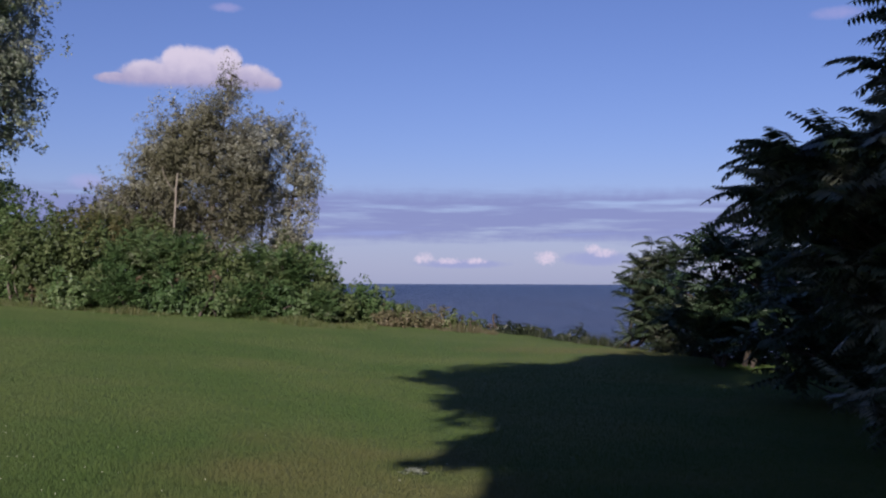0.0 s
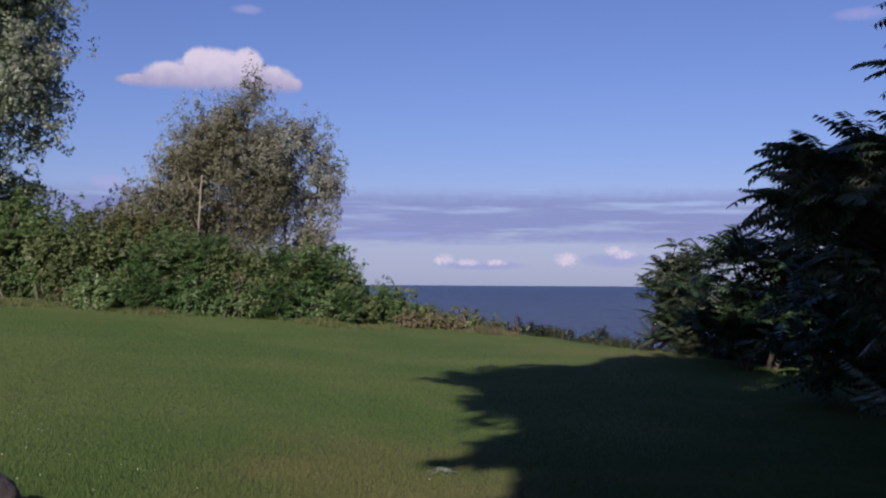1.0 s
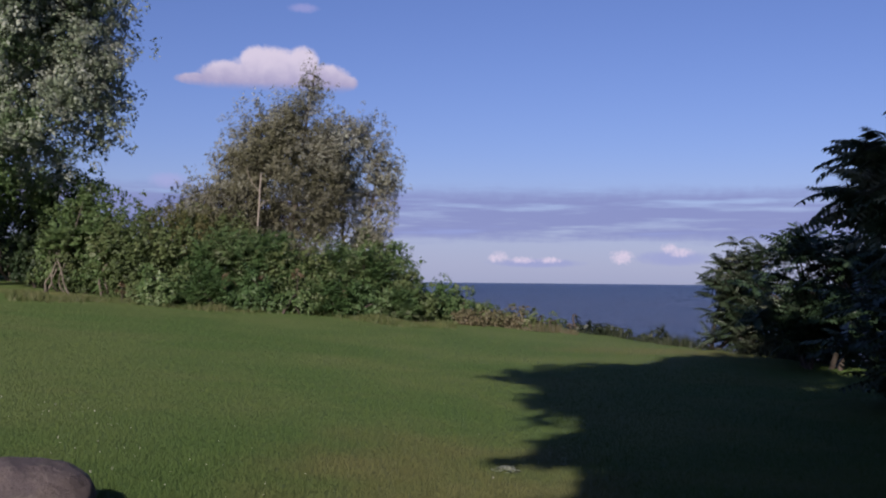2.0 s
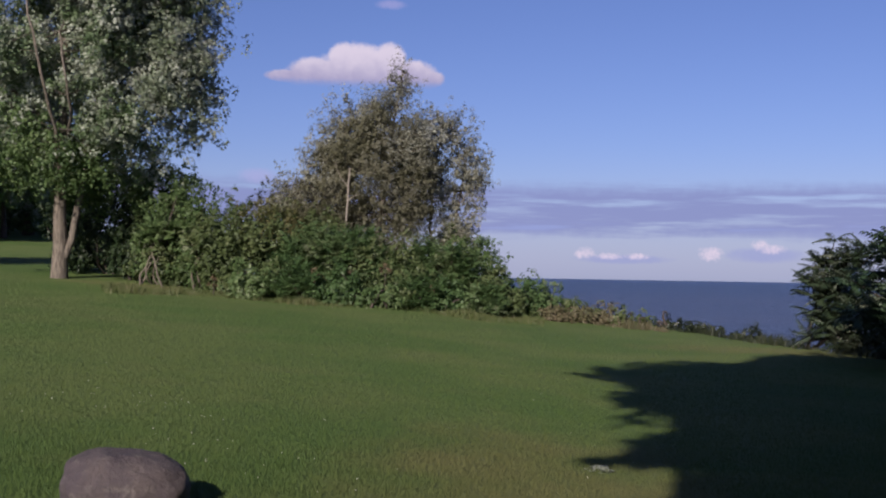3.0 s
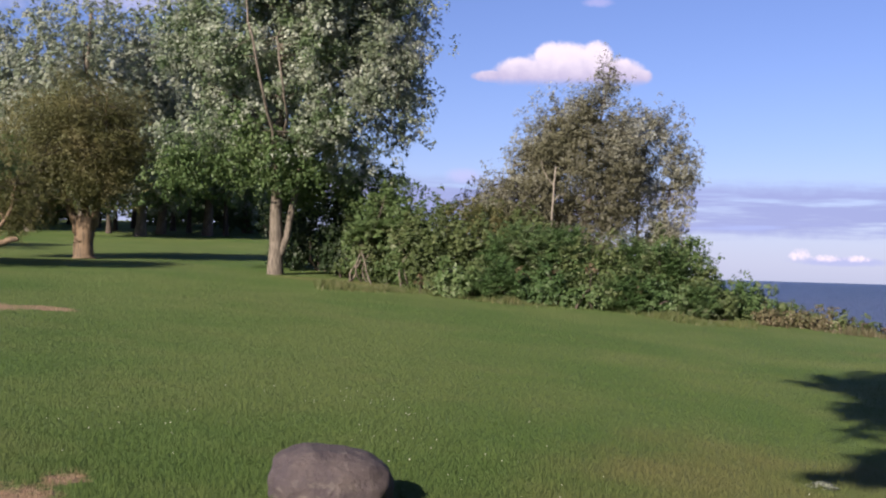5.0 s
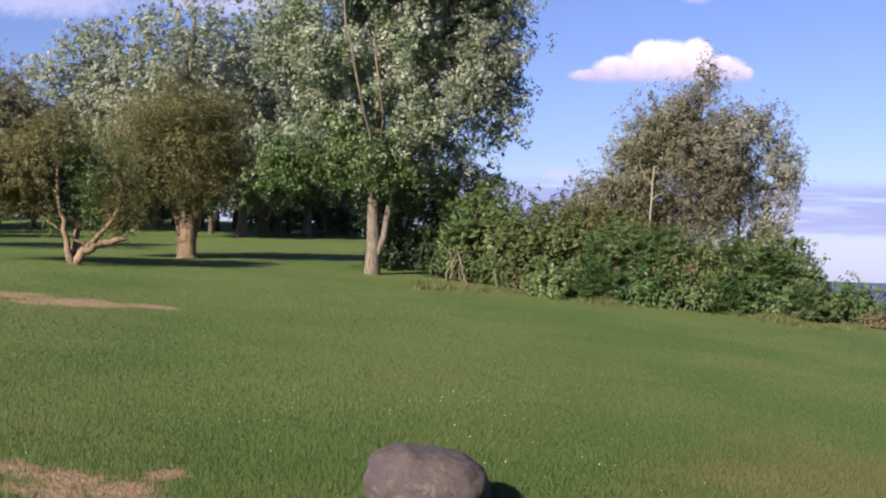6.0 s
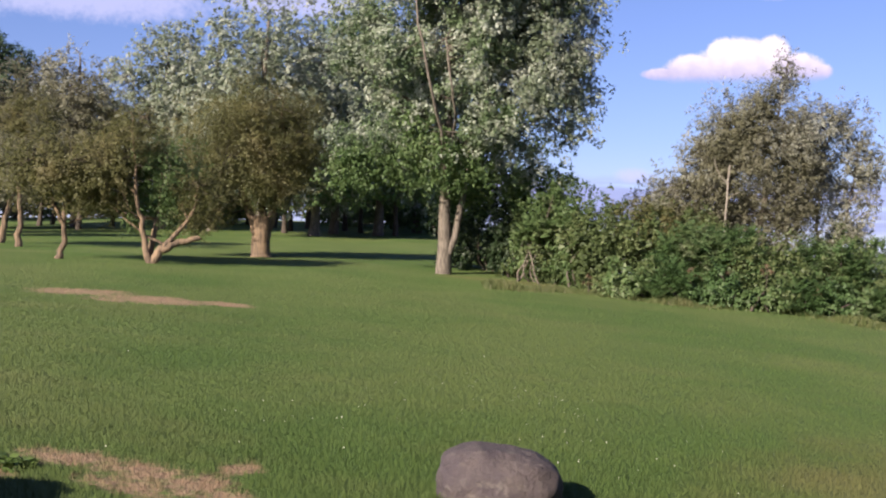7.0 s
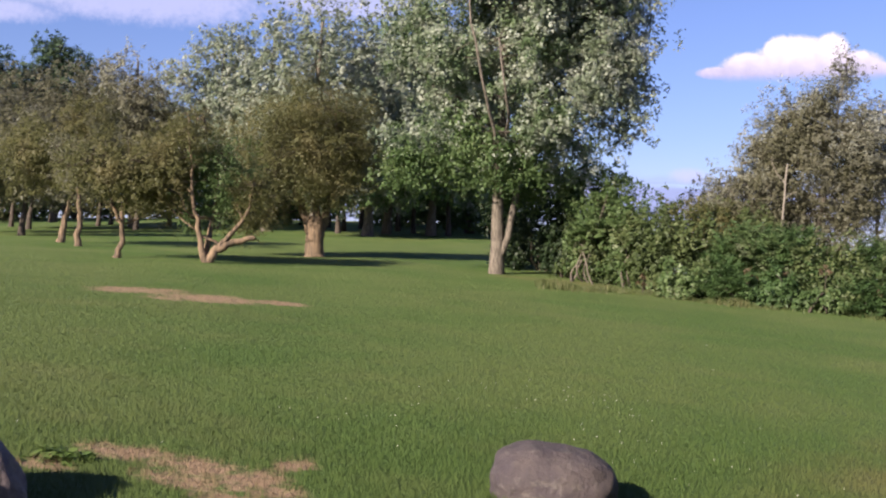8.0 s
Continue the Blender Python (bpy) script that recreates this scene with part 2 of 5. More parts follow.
SILVER = leaf_material("pale_poplar_leaves", [(0.0, (0.096, 0.122, 0.074)), (0.4, (0.152, 0.178, 0.124)), (0.65, (0.215, 0.230, 0.185)), (1.0, (0.275, 0.287, 0.246))], gain=1.42, clump=1.3, mixed=0.2)
GREEN = leaf_material("green_leaves", [(0.0, (0.0407, 0.0681, 0.0237)), (0.5, (0.0666, 0.104, 0.037)), (0.85, (0.111, 0.148, 0.0629)), (1.0, (0.207, 0.222, 0.148))], gain=1.46)
BANK = leaf_material("bank_shrub_leaves", [(0.0, (0.0333, 0.0607, 0.0207)), (0.4, (0.0533, 0.0925, 0.0326)), (0.8, (0.0888, 0.126, 0.0518)), (1.0, (0.192, 0.207, 0.133))], gain=1.4, mixed=0.35)
# one sumac leaf in three tones: sun and shade are put into the colour
SUMAC = leaf_material("sumac_leaves", [(0.0, (0.020, 0.038, 0.018)), (0.45, (0.042, 0.066, 0.034)), (0.7, (0.115, 0.130, 0.088)), (1.0, (0.240, 0.250, 0.190))], 0.18, 0.4, 0.6, clump=1.8, mixed=0.25)
SHADE_SUMAC = leaf_material("shade_tone_sumac_leaves", [(0.0, (0.015, 0.030, 0.014)), (0.6, (0.026, 0.048, 0.023)), (0.85, (0.045, 0.066, 0.037)), (1.0, (0.130, 0.148, 0.106))], 0.18, 0.42, 0.5, mixed=0.3)
OLIVE = leaf_material("olive_willow_leaves", [(0.0, (0.0718, 0.0731, 0.0287)), (0.5, (0.101, 0.101, 0.0425)), (0.85, (0.129, 0.118, 0.0549)), (1.0, (0.15, 0.13, 0.068))], 0.55, mixed=0.16, gain=1.50)
RUSTY = leaf_material("brownish_leaves", [(0.0, (0.0661, 0.0663, 0.0398)), (0.5, (0.0968, 0.0936, 0.0597)), (0.8, (0.125, 0.12, 0.087)), (1.0, (0.168, 0.171, 0.141))], gain=1.56, mixed=0.3)
PINE = leaf_material("pine_needles", [(0.0, (0.0222, 0.0407, 0.0222)), (0.7, (0.0407, 0.0629, 0.0355)), (1.0, (0.0666, 0.0888, 0.0518))], 0.2, gain=1.72)
# thicket leaves darkened in colour to stand for the shade under the crowns
THICKET = leaf_material("shade_tone_thicket_leaves", [(0.0, (0.0185, 0.037, 0.0133)), (0.6, (0.0296, 0.0503, 0.0192)), (1.0, (0.0592, 0.0814, 0.037))], 0.25, gain=0.85)
DRY = leaf_material("dry_grass", [(0.0, (0.0518, 0.0592, 0.0266)), (0.5, (0.0925, 0.0829, 0.0444)), (1.0, (0.155, 0.122, 0.0814))], 0.3)
SCRUB = leaf_material("scrub_leaves", [(0.0, (0.0414, 0.0592, 0.0222)), (0.5, (0.0681, 0.0903, 0.034)), (0.85, (0.111, 0.13, 0.0555)), (1.0, (0.207, 0.222, 0.133))], gain=1.44, mixed=0.35)
ASHEN = leaf_material("ashen_leaves", [(0.0, (0.0773, 0.0762, 0.0565)), (0.5, (0.116, 0.115, 0.0879)), (0.8, (0.162, 0.162, 0.135)), (1.0, (0.253, 0.26, 0.235))], gain=2.29, mixed=0.3)
LIT_SUMAC = leaf_material("sun_tone_sumac_leaves", [(0.0, (0.0252, 0.0444, 0.0207)), (0.5, (0.0518, 0.074, 0.0407)), (0.8, (0.0814, 0.0999, 0.0629)), (1.0, (0.237, 0.252, 0.192))], 0.3, 0.36, 0.6, gain=0.803)
VERGE = leaf_material("verge_grass", [(0.0, (0.0518, 0.074, 0.0222)), (0.6, (0.0888, 0.104, 0.037)), (1.0, (0.163, 0.141, 0.074))], 0.3)
# bank weeds: the shade over them is put into this near-black colour
WEED = leaf_material("shade_tone_weed_leaves", [(0.0, (0.0118, 0.0163, 0.00888)), (0.6, (0.0207, 0.0281, 0.0133)), (1.0, (0.0444, 0.0481, 0.0259))], 0.3)
ROSETTE = leaf_material("weed_rosette_leaves", [(0.0, (0.060, 0.100, 0.026)), (0.6, (0.095, 0.145, 0.040)), (1.0, (0.140, 0.180, 0.060))], 0.35)
FRUIT = material("sumac_fruit", lambda N: N.add("ShaderNodeBsdfPrincipled", {"Base Color": N.mix(N.noise(where(N), 60, 3), (0.07, 0.010, 0.010), (0.17, 0.022, 0.018)), "Roughness": 0.8}).outputs[0])
PETAL = material("clover_petals", lambda N: N.add("ShaderNodeBsdfPrincipled", {"Base Color": N.mix(N.noise(where(N), 90, 3), (0.72, 0.70, 0.62), (0.82, 0.80, 0.74)), "Roughness": 0.8}).outputs[0])


# ---- building helpers ----
def mesh_from(name, verts, faces, smooth=False):
    """A mesh from an array of corners and an array of equal faces."""
    me = bpy.data.meshes.new(name)
    verts, faces = np.asarray(verts, np.float32), np.asarray(faces, np.int32)
    n, k = faces.shape
    me.vertices.add(len(verts))
    me.vertices.foreach_set("co", verts.ravel())
    me.loops.add(n * k)
    me.loops.foreach_set("vertex_index", faces.ravel())
    me.polygons.add(n)
    me.polygons.foreach_set("loop_start", np.arange(0, n * k, k, dtype=np.int32))
    if smooth:
        me.polygons.foreach_set("use_smooth", np.ones(n, bool))
    me.update(calc_edges=True)
    return me


def part(name, me, mat, parent=None, label="", kind=""):
    ob = new(name, me)
    if mat and not me.materials:
        me.materials.append(mat)
    if parent:
        ob.parent = parent
    return tagged(ob, label=label, kind=kind)


EDGE_X = [-400, -100, -60, -24, -16, -12.5, -8, -3, 0, 1.8, 3.1, 5, 8, 14, 30, 100, 400]
EDGE_Y = [500, 220, 140, 62, 44, 37, 36, 35.5, 32.6, 31, 29, 26, 22.5, 18, 12, 0, -60]


def height(x, y):
    """The lawn's height: it climbs to the woods and breaks off at the bank of the lake."""
    x, y = np.asarray(x, float), np.asarray(y, float)
    u = np.where(x > 0, 0.3 * np.minimum(x, 20), np.maximum(x, -60))
    v = np.clip(y, 0, 60)
    z = -0.07102 * u - 0.01032 * v - 0.00099 * u * u - 0.00054 * u * v + 0.0006 * v * v
    z = z + 0.003 * np.clip(v - 15, 0, 25) * np.clip((-x - 8) / 6, 0, 1)
    beyond = np.clip((y - np.interp(x, EDGE_X, EDGE_Y)) / 7, 0, 1)
    drop = beyond * beyond * (3 - 2 * beyond)
    z = z + 0.03 * np.sin(x * 0.9 + 1.3 * np.sin(y * 0.31)) * np.sin(y * 0.7)
    return z * (1 - drop) + (-4.2) * drop


def seat(az, dist):
    """Place on the lawn at an angle (degrees left of +y) and a distance from the start."""
    x, y = -dist * math.sin(radians(az)), dist * math.cos(radians(az))
    return x, y, float(height(x, y))


def tube(points, radii, sides=8):
    """Corners and quads of a round limb along points."""
    pts = [Vector(p) for p in points]
    V, F = [], []
    for i, p in enumerate(pts):
        way = (pts[min(i + 1, len(pts) - 1)] - pts[max(i - 1, 0)]).normalized()
        side = way.cross(Vector((0.31, 0.95, 0.05))).normalized()
        up = way.cross(side)
        for k in range(sides):
            a = 2 * math.pi * k / sides
            V.append(p + float(radii[i]) * (math.cos(a) * side + math.sin(a) * up))
    for i in range(len(pts) - 1):
        for k in range(sides):
            a, b = i * sides + k, i * sides + (k + 1) % sides
            F.append((a, b, b + sides, a + sides))
    return [tuple(v) for v in V], F


def smooth_line(points, n, rng, wobble=0.0):
    """A curve of n points through the given ones, a little crooked."""
    P = np.array(points, float)
    t = np.concatenate([[0], np.cumsum(np.linalg.norm(np.diff(P, axis=0), axis=1))])
    s = np.linspace(0, t[-1], n)
    out = np.empty((n, 3))
    for a in range(3):
        m = np.gradient(P[:, a], t) if len(P) > 2 else np.full(len(P), (P[-1, a] - P[0, a]) / t[-1])
        k = np.clip(np.searchsorted(t, s, side="right") - 1, 0, len(P) - 2)
        h = t[k + 1] - t[k]
        u = (s - t[k]) / h
        out[:, a] = ((1 + 2 * u) * (1 - u) ** 2 * P[k, a] + u * (1 - u) ** 2 * h * m[k]
                     + u * u * (3 - 2 * u) * P[k + 1, a] + u * u * (u - 1) * h * m[k + 1])
    out[1:-1] += rng.normal(0, wobble, (n - 2, 3)) if wobble else 0
    return out


def limb_mesh(name, points, r0, r1, rng, n=9, sides=8, wobble=0.02, flare=0.0):
    line = smooth_line(points, n, rng, wobble)
    t = np.linspace(0, 1, n)
    rad = r0 + (r1 - r0) * t + flare * np.exp(-t * 14)
    swell = rng.normal(0, 0.04, n)
    swell[1:-1] = swell[:-2] * 0.3 + swell[1:-1] * 0.4 + swell[2:] * 0.3
    rad = rad * (1 + swell)
    return line, mesh_from(name, *tube(line, rad, sides), smooth=True)


def leaves_mesh(name, centres, count, spread, size, rng, aspect=0.55, lift=0.4, droop=0.0, heart=None, rise=0.0, slim=0.72, folded=False):
    """Pointed leaves, broad at the foot or folded along the rib, in sprays round the centres; each spray is drawn out along its twig and bulges outward."""
    centres = np.asarray(centres, float)
    heart = np.mean(centres, axis=0) if heart is None else np.asarray(heart, float)
    big = rng.uniform(0.45, 1.35, len(centres))
    each = (count * big ** 2).astype(int) + 3
    twig = centres - heart
    twig /= np.linalg.norm(twig, axis=1)[:, None] + 1e-6
    twig = twig + rng.normal(0, 0.55, twig.shape) + [0, 0, rise]
    twig /= np.linalg.norm(twig, axis=1)[:, None] + 1e-6
    knots = np.maximum(2, each // 11)      # each spray is several tight rosettes of leaves
    spray, lean = np.repeat(centres, knots, axis=0), np.repeat(twig, knots, axis=0)
    reach = np.repeat(spread * big, knots)[:, None]
    m = len(spray)
    off = rng.normal(0, 1, (m, 3))
    off *= rng.random((m, 1)) ** 0.5 / np.linalg.norm(off, axis=1)[:, None]
    off = (off * slim + lean * np.sum(off * lean, axis=1)[:, None] * (1.47 - slim)) * reach
    C, twig, n = np.repeat(spray + off, 11, axis=0), np.repeat(lean, 11, axis=0), m * 11
    ball = rng.normal(0, 1, (n, 3))
    ball /= np.linalg.norm(ball, axis=1)[:, None]
    pos = C + ball * rng.random((n, 1)) ** 0.6 * np.repeat(reach, 11, axis=0) * 0.34
    out = pos - heart
    out /= np.linalg.norm(out, axis=1)[:, None] + 1e-6
    normal = rng.normal(0, 0.28, (n, 3)) + out * 0.6 + ball * 0.75
    normal[:, 2] += lift
    normal /= np.linalg.norm(normal, axis=1)[:, None]
    along = rng.normal(0, 1, (n, 3)) + out * 0.5 + twig * 0.5
    along[:, 2] -= droop
    along -= normal * np.sum(along * normal, axis=1)[:, None]
    along /= np.linalg.norm(along, axis=1)[:, None] + 1e-6
    side = np.cross(normal, along)
    L = size * (0.65 + 0.7 * rng.random((n, 1)))
    W = L * aspect * 0.5
    tip = pos + along * L
    if not folded:
        V = np.stack([pos - side * W, pos + side * W, tip], 1).reshape(-1, 3)
        return mesh_from(name, V, np.arange(3 * n).reshape(-1, 3))
    midp = pos + along * L * 0.45 + normal * L * 0.10
    V = np.stack([pos, midp - side * W, tip, midp + side * W], 1).reshape(-1, 3)
    i = np.arange(n)[:, None] * 4
    F = np.concatenate([i + [0, 1, 2], i + [0, 2, 3]], 1).reshape(-1, 3)
    return mesh_from(name, V, F)


def hollowed(centres, seed, grain, cut):
    """Leaves gaps between the boughs: drops the clumps that fall in the low parts of a soft noise."""
    shift = Vector((seed * 1.7, seed * 0.9, 3.1))
    keep = np.array([noise.noise(Vector(c) * grain + shift) > cut for c in centres])
    return centres[keep] if keep.sum() > 8 else centres


def fill(blobs, density, rng, shell=0.55):
    """Places of leaf clumps in a crown made of rounded masses (x, y, z, rx, ry, rz), thicker towards the outside."""
    out = []
    for x, y, z, a, b, c in blobs:
        n = max(4, int(density * (a * b * c) ** (2 / 3) * 4))
        d = rng.normal(0, 1, (n, 3))
        d /= np.linalg.norm(d, axis=1)[:, None]
        r = shell + (1 - shell) * rng.random((n, 1)) ** 0.7
        stray = rng.random(n) < 0.2
        r[stray] *= rng.uniform(1.0, 1.17, (int(stray.sum()), 1))
        r[rng.random(n) < 0.25] *= 0.6
        out.append(np.array([x, y, z]) + d * r * np.array([a, b, c]))
    return np.concatenate(out)


def root_at(name, x, y, turn, label, category, group=""):
    root = new(name)
    root.matrix_basis = pose(x, y, float(height(x, y)) - 0.03, 0, 0, turn)
    return tagged(root, label=label, category=category, group=group)


def tree(name, az, dist, label, stems, masses, leaf, bark, seed, density=9, per=26, spread=0.42, size=0.10,
         aspect=0.6, limbs=7, lift=0.5, droop=0.0, group="", category="tree", shell=0.55, at=None, turn=None, grown=1.0, extra=(), shoots=(), grain=0.9, cut=-0.10, loose=None, rise=0.0, slim=0.72):
    """A broadleaf tree. stems: (points, foot radius, top radius); masses: rounded masses of the crown. x right, y away as seen from the lawn."""
    rng = np.random.default_rng(seed)
    x, y = at if at else seat(az, dist)[:2]
    root = root_at(name, x, y, az if turn is None else turn, label, category, group)
    root.scale = (grown,) * 3
    lines, trunks = [], []
    for pts, r0, r1 in stems:
        line, me = limb_mesh("trunk", pts, r0, r1, rng, n=18 if bark is BARK_TAN else 14, sides=10, wobble=0.02 if bark is not BARK_TAN else 0.004 if r0 > 0.25 else 0.024, flare=r0 * 0.3 if pts[0][2] <= 0.0 else 0)
        trunks.append(part("trunk", me, bark, root))
        lines.append(line)
    centres = hollowed(fill(masses, density, rng, shell), seed, grain, cut)
    core = fill([(x, y, z, a * 0.55, b * 0.55, c * 0.55) for x, y, z, a, b, c in masses], density * 0.3, rng, 0.2)
    nodes = np.concatenate([ln[len(ln) * 2 // 5:] for ln in lines])
    far = centres[rng.choice(len(centres), min(limbs, len(centres)), replace=False)]
    for c in far:
        low = nodes[nodes[:, 2] < c[2] - 0.55 * np.hypot(nodes[:, 0] - c[0], nodes[:, 1] - c[1])]      # limbs rise
        low = low if len(low) else nodes
        a = low[np.argmin(np.linalg.norm((low - c) * [1, 1, 0.75], axis=1))]
        mid = (a + c) / 2 + rng.normal(0, 0.12, 3) + [0, 0, -0.06 * np.linalg.norm(c - a)]
        r = 0.020 + 0.012 * np.linalg.norm(c - a)
        line, me = limb_mesh("limb", [a, mid, c], r, 0.012, rng, n=7, sides=6, wobble=0.03)
        near = np.argmin([np.min(np.linalg.norm(ln - a, axis=1)) for ln in lines[:len(trunks)]])
        part("limb", me, bark, trunks[near])
        lines.append(line)
    nodes = np.concatenate([ln[3:] for ln in lines])
    for x, y, z in shoots:
        foot = np.array([x * 0.88, y, z - 0.75])
        steps = np.linspace(0, 1, 6)[:, None]
        centres = np.concatenate([centres, foot + (np.array([x, y, z]) - foot) * steps + rng.normal(0, 0.07, (6, 3))])
    centres = np.concatenate([centres, core])
    more = [(hollowed(fill(m, density, rng, shell), seed + k + 1, grain, cut if loose is None else loose), mat) for k, (m, mat) in enumerate(extra)]
    V, F = [], []
    for c in np.concatenate([centres] + [m for m, mat in more]):
        a = nodes[np.argmin(np.linalg.norm(nodes - c, axis=1))]
        if np.linalg.norm(a - c) > 0.9:
            continue
        v, f = tube([a, c], [0.014, 0.005], 3)
        F += [tuple(i + len(V) for i in q) for q in f]
        V += v
    part("fine_branching", mesh_from("fine_branching", V, F), BARK_DARK, root, kind="stuff")
    heart = np.mean(centres, axis=0)
    part("crown", leaves_mesh("crown", centres, per, spread, size, rng, aspect, lift, droop, heart, rise, slim), leaf, root)
    for m, mat in more:
        part("crown", leaves_mesh("crown", m, per, spread, size, rng, aspect, lift, droop, heart, rise, slim), mat, root, mat.name.replace("_", " ") + " of a lower bough")
    return root


def frond_arrays(rng, length=0.46, pairs=10, leaflet=0.105, droop=0.55, plump=0.17):
    """One feathered sumac leaf along +x from the origin: a bent rib with paired leaflets."""
    V, F = [], []
    def rib(t):
        return np.array([length * t * (1 - 0.12 * droop * t), 0, length * (0.10 * t - droop * 0.55 * t * t)])
    at = [0.0] + [0.16 + 0.84 * k / (pairs - 1) for k in range(pairs)]
    for t in at:
        for s in (-1, 1):
            V.append(rib(t) + [0, s * 0.007 * (1.2 - t), 0])
    for k in range(pairs):
        F += [(2 * k, 2 * k + 2, 2 * k + 3), (2 * k, 2 * k + 3, 2 * k + 1)]
    for k in range(pairs):
        t = at[k + 1]
        base = rib(t)
        L = leaflet * (0.75 + 0.5 * math.sin(math.pi * min(1, t * 0.9))) * (0.9 + 0.2 * rng.random()) * (1 - 0.35 * t)
        for s in (-1, 1):
            way = np.array([0.30 + 0.12 * rng.random(), s, -0.45 - 0.5 * rng.random()])
            way /= np.linalg.norm(way)
            across = np.array([1.0, -s * 0.45, 0.0]) * L * plump
            i, foot = len(V), 2 * (k + 1) + (s > 0)
            V += [base + way * L * 0.4 - across + [0, 0, 0.004], base + way * L, base + way * L * 0.4 + across]
            F += [(foot, i, i + 1), (foot, i + 1, i + 2)]
    return np.array(V), np.array(F)


def sheaf(tips, rng, per=8, size=1.0, kinds=None, rise=0.65):
    """All fronds of whorls at the tips, as corners and triangles of one mesh."""
    VV, FF, base = [], [], 0
    for tip in tips:
        turn = rng.random() * 6.28
        for k in range(per):
            v, f = kinds[rng.integers(len(kinds))]
            m = frond_turn(tip, turn + 2.4 * k + rng.normal(0, 0.3), -0.15 + rise * k / per + rng.normal(0, 0.15), size * (0.75 + 0.5 * rng.random()))
            M = np.array(m)
            VV.append(v @ M[:3, :3].T + M[:3, 3])
            FF.append(f + base)
            base += len(v)
    return np.concatenate(VV), np.concatenate(FF)


def frond_turn(tip, yaw, rise, scale):
    return Matrix.Translation(Vector(tip)) @ Matrix.Rotation(yaw, 4, "Z") @ Matrix.Rotation(-rise, 4, "Y") @ Matrix.Scale(scale, 4)


kind_rng = np.random.default_rng(5)
FRONDS = [frond_arrays(kind_rng, 0.52, 11, 0.165, 0.30 + 0.15 * k, 0.135) for k in range(5)]
MID_FRONDS = [frond_arrays(kind_rng, 0.46, 7, 0.160, 0.30 + 0.2 * k, 0.19) for k in range(3)]
FAR_FRONDS = [frond_arrays(kind_rng, 0.40, 5, 0.15, 0.3 + 0.2 * k, 0.19) for k in range(3)]
FROND_MESHES = []
for fv, ff in FRONDS:
    me = mesh_from("frond", fv, ff)
    me.materials.append(SUMAC)
    FROND_MESHES.append(me)


# ---- ground and lake ----
def build_ground():
    def graded(lo, hi, step, far):
        mid = list(np.arange(lo, hi + step / 2, step))
        out, s = [], step
        a = lo
        while a > -far:
            s *= 1.25
            a -= s
            out.append(a)
        mid = out[::-1] + mid
        a, s = hi, step
        while a < far:
            s *= 1.25
            a += s
            mid.append(a)
        return np.array(mid)
    xs, ys = graded(-45, 16, 0.7, 4000), graded(-10, 60, 0.7, 4000)
    X, Y = np.meshgrid(xs, ys)
    Z = height(X, Y)
    V = np.stack([X, Y, Z], -1).reshape(-1, 3)
    nx, ny = len(xs), len(ys)
    i = (np.arange(ny - 1)[:, None] * nx + np.arange(nx - 1)).ravel()[:, None]
    F = i + [0, 1, nx + 1, nx]
    tagged(part("ground", mesh_from("ground", V, F, smooth=True), LAWN), "mown green lawn with dry brown patches sloping to the lake", "lawn", kind="structure")
    s = 4500
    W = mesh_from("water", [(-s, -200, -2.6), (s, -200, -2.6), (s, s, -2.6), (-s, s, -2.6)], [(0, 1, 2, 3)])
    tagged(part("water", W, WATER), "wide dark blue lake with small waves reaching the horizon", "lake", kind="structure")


build_ground()


# ---- boulders ----
def boulder(az, dist, size, turn, seed, label, sink=0.15, lean=5, stone=None, rough=1.0, square=0.85, taper=0.0):
    rng = np.random.default_rng(seed)
    bm = bmesh.new()
    bmesh.ops.create_icosphere(bm, subdivisions=5, radius=1.0)
    o = Vector(rng.random(3) * 20)
    for v in bm.verts:
        p = v.co.copy()
        q = Vector([math.copysign(abs(a) ** square, a) for a in p])
        k = 1 + 0.13 * noise.noise(p * 1.1 + o) + 0.05 * rough * noise.noise(p * 3.1 + o) + 0.012 * rough * noise.noise(p * 11 + o)
        slim = 1 - taper * max(p.z, 0)
        v.co = Vector((q.x * size[0] * slim, q.y * size[1] * slim, q.z * size[2])) * k
    me = bpy.data.meshes.new("boulder")
    bm.to_mesh(me)
    bm.free()
    me.polygons.foreach_set("use_smooth", np.ones(len(me.polygons), bool))
    x, y, z = seat(az, dist)
    ob = part("boulder", me, stone or ROCK)
    ob.matrix_basis = pose(x, y, z + size[2] - sink, 0, lean, turn)
    return tagged(ob, label, "boulder", "boulders on the lawn")


boulder(25.95, 7.0, (0.37, 0.33, 0.235), 26, 3, "rounded grey-purple granite boulder sitting in the grass")
boulder(55.8, 6.35, (0.56, 0.54, 0.44), 56, 8, "large pale grey boulder beside a bare patch of lawn", 0.38, 0, PALE_ROCK, 2.6, 0.85, 0.45)

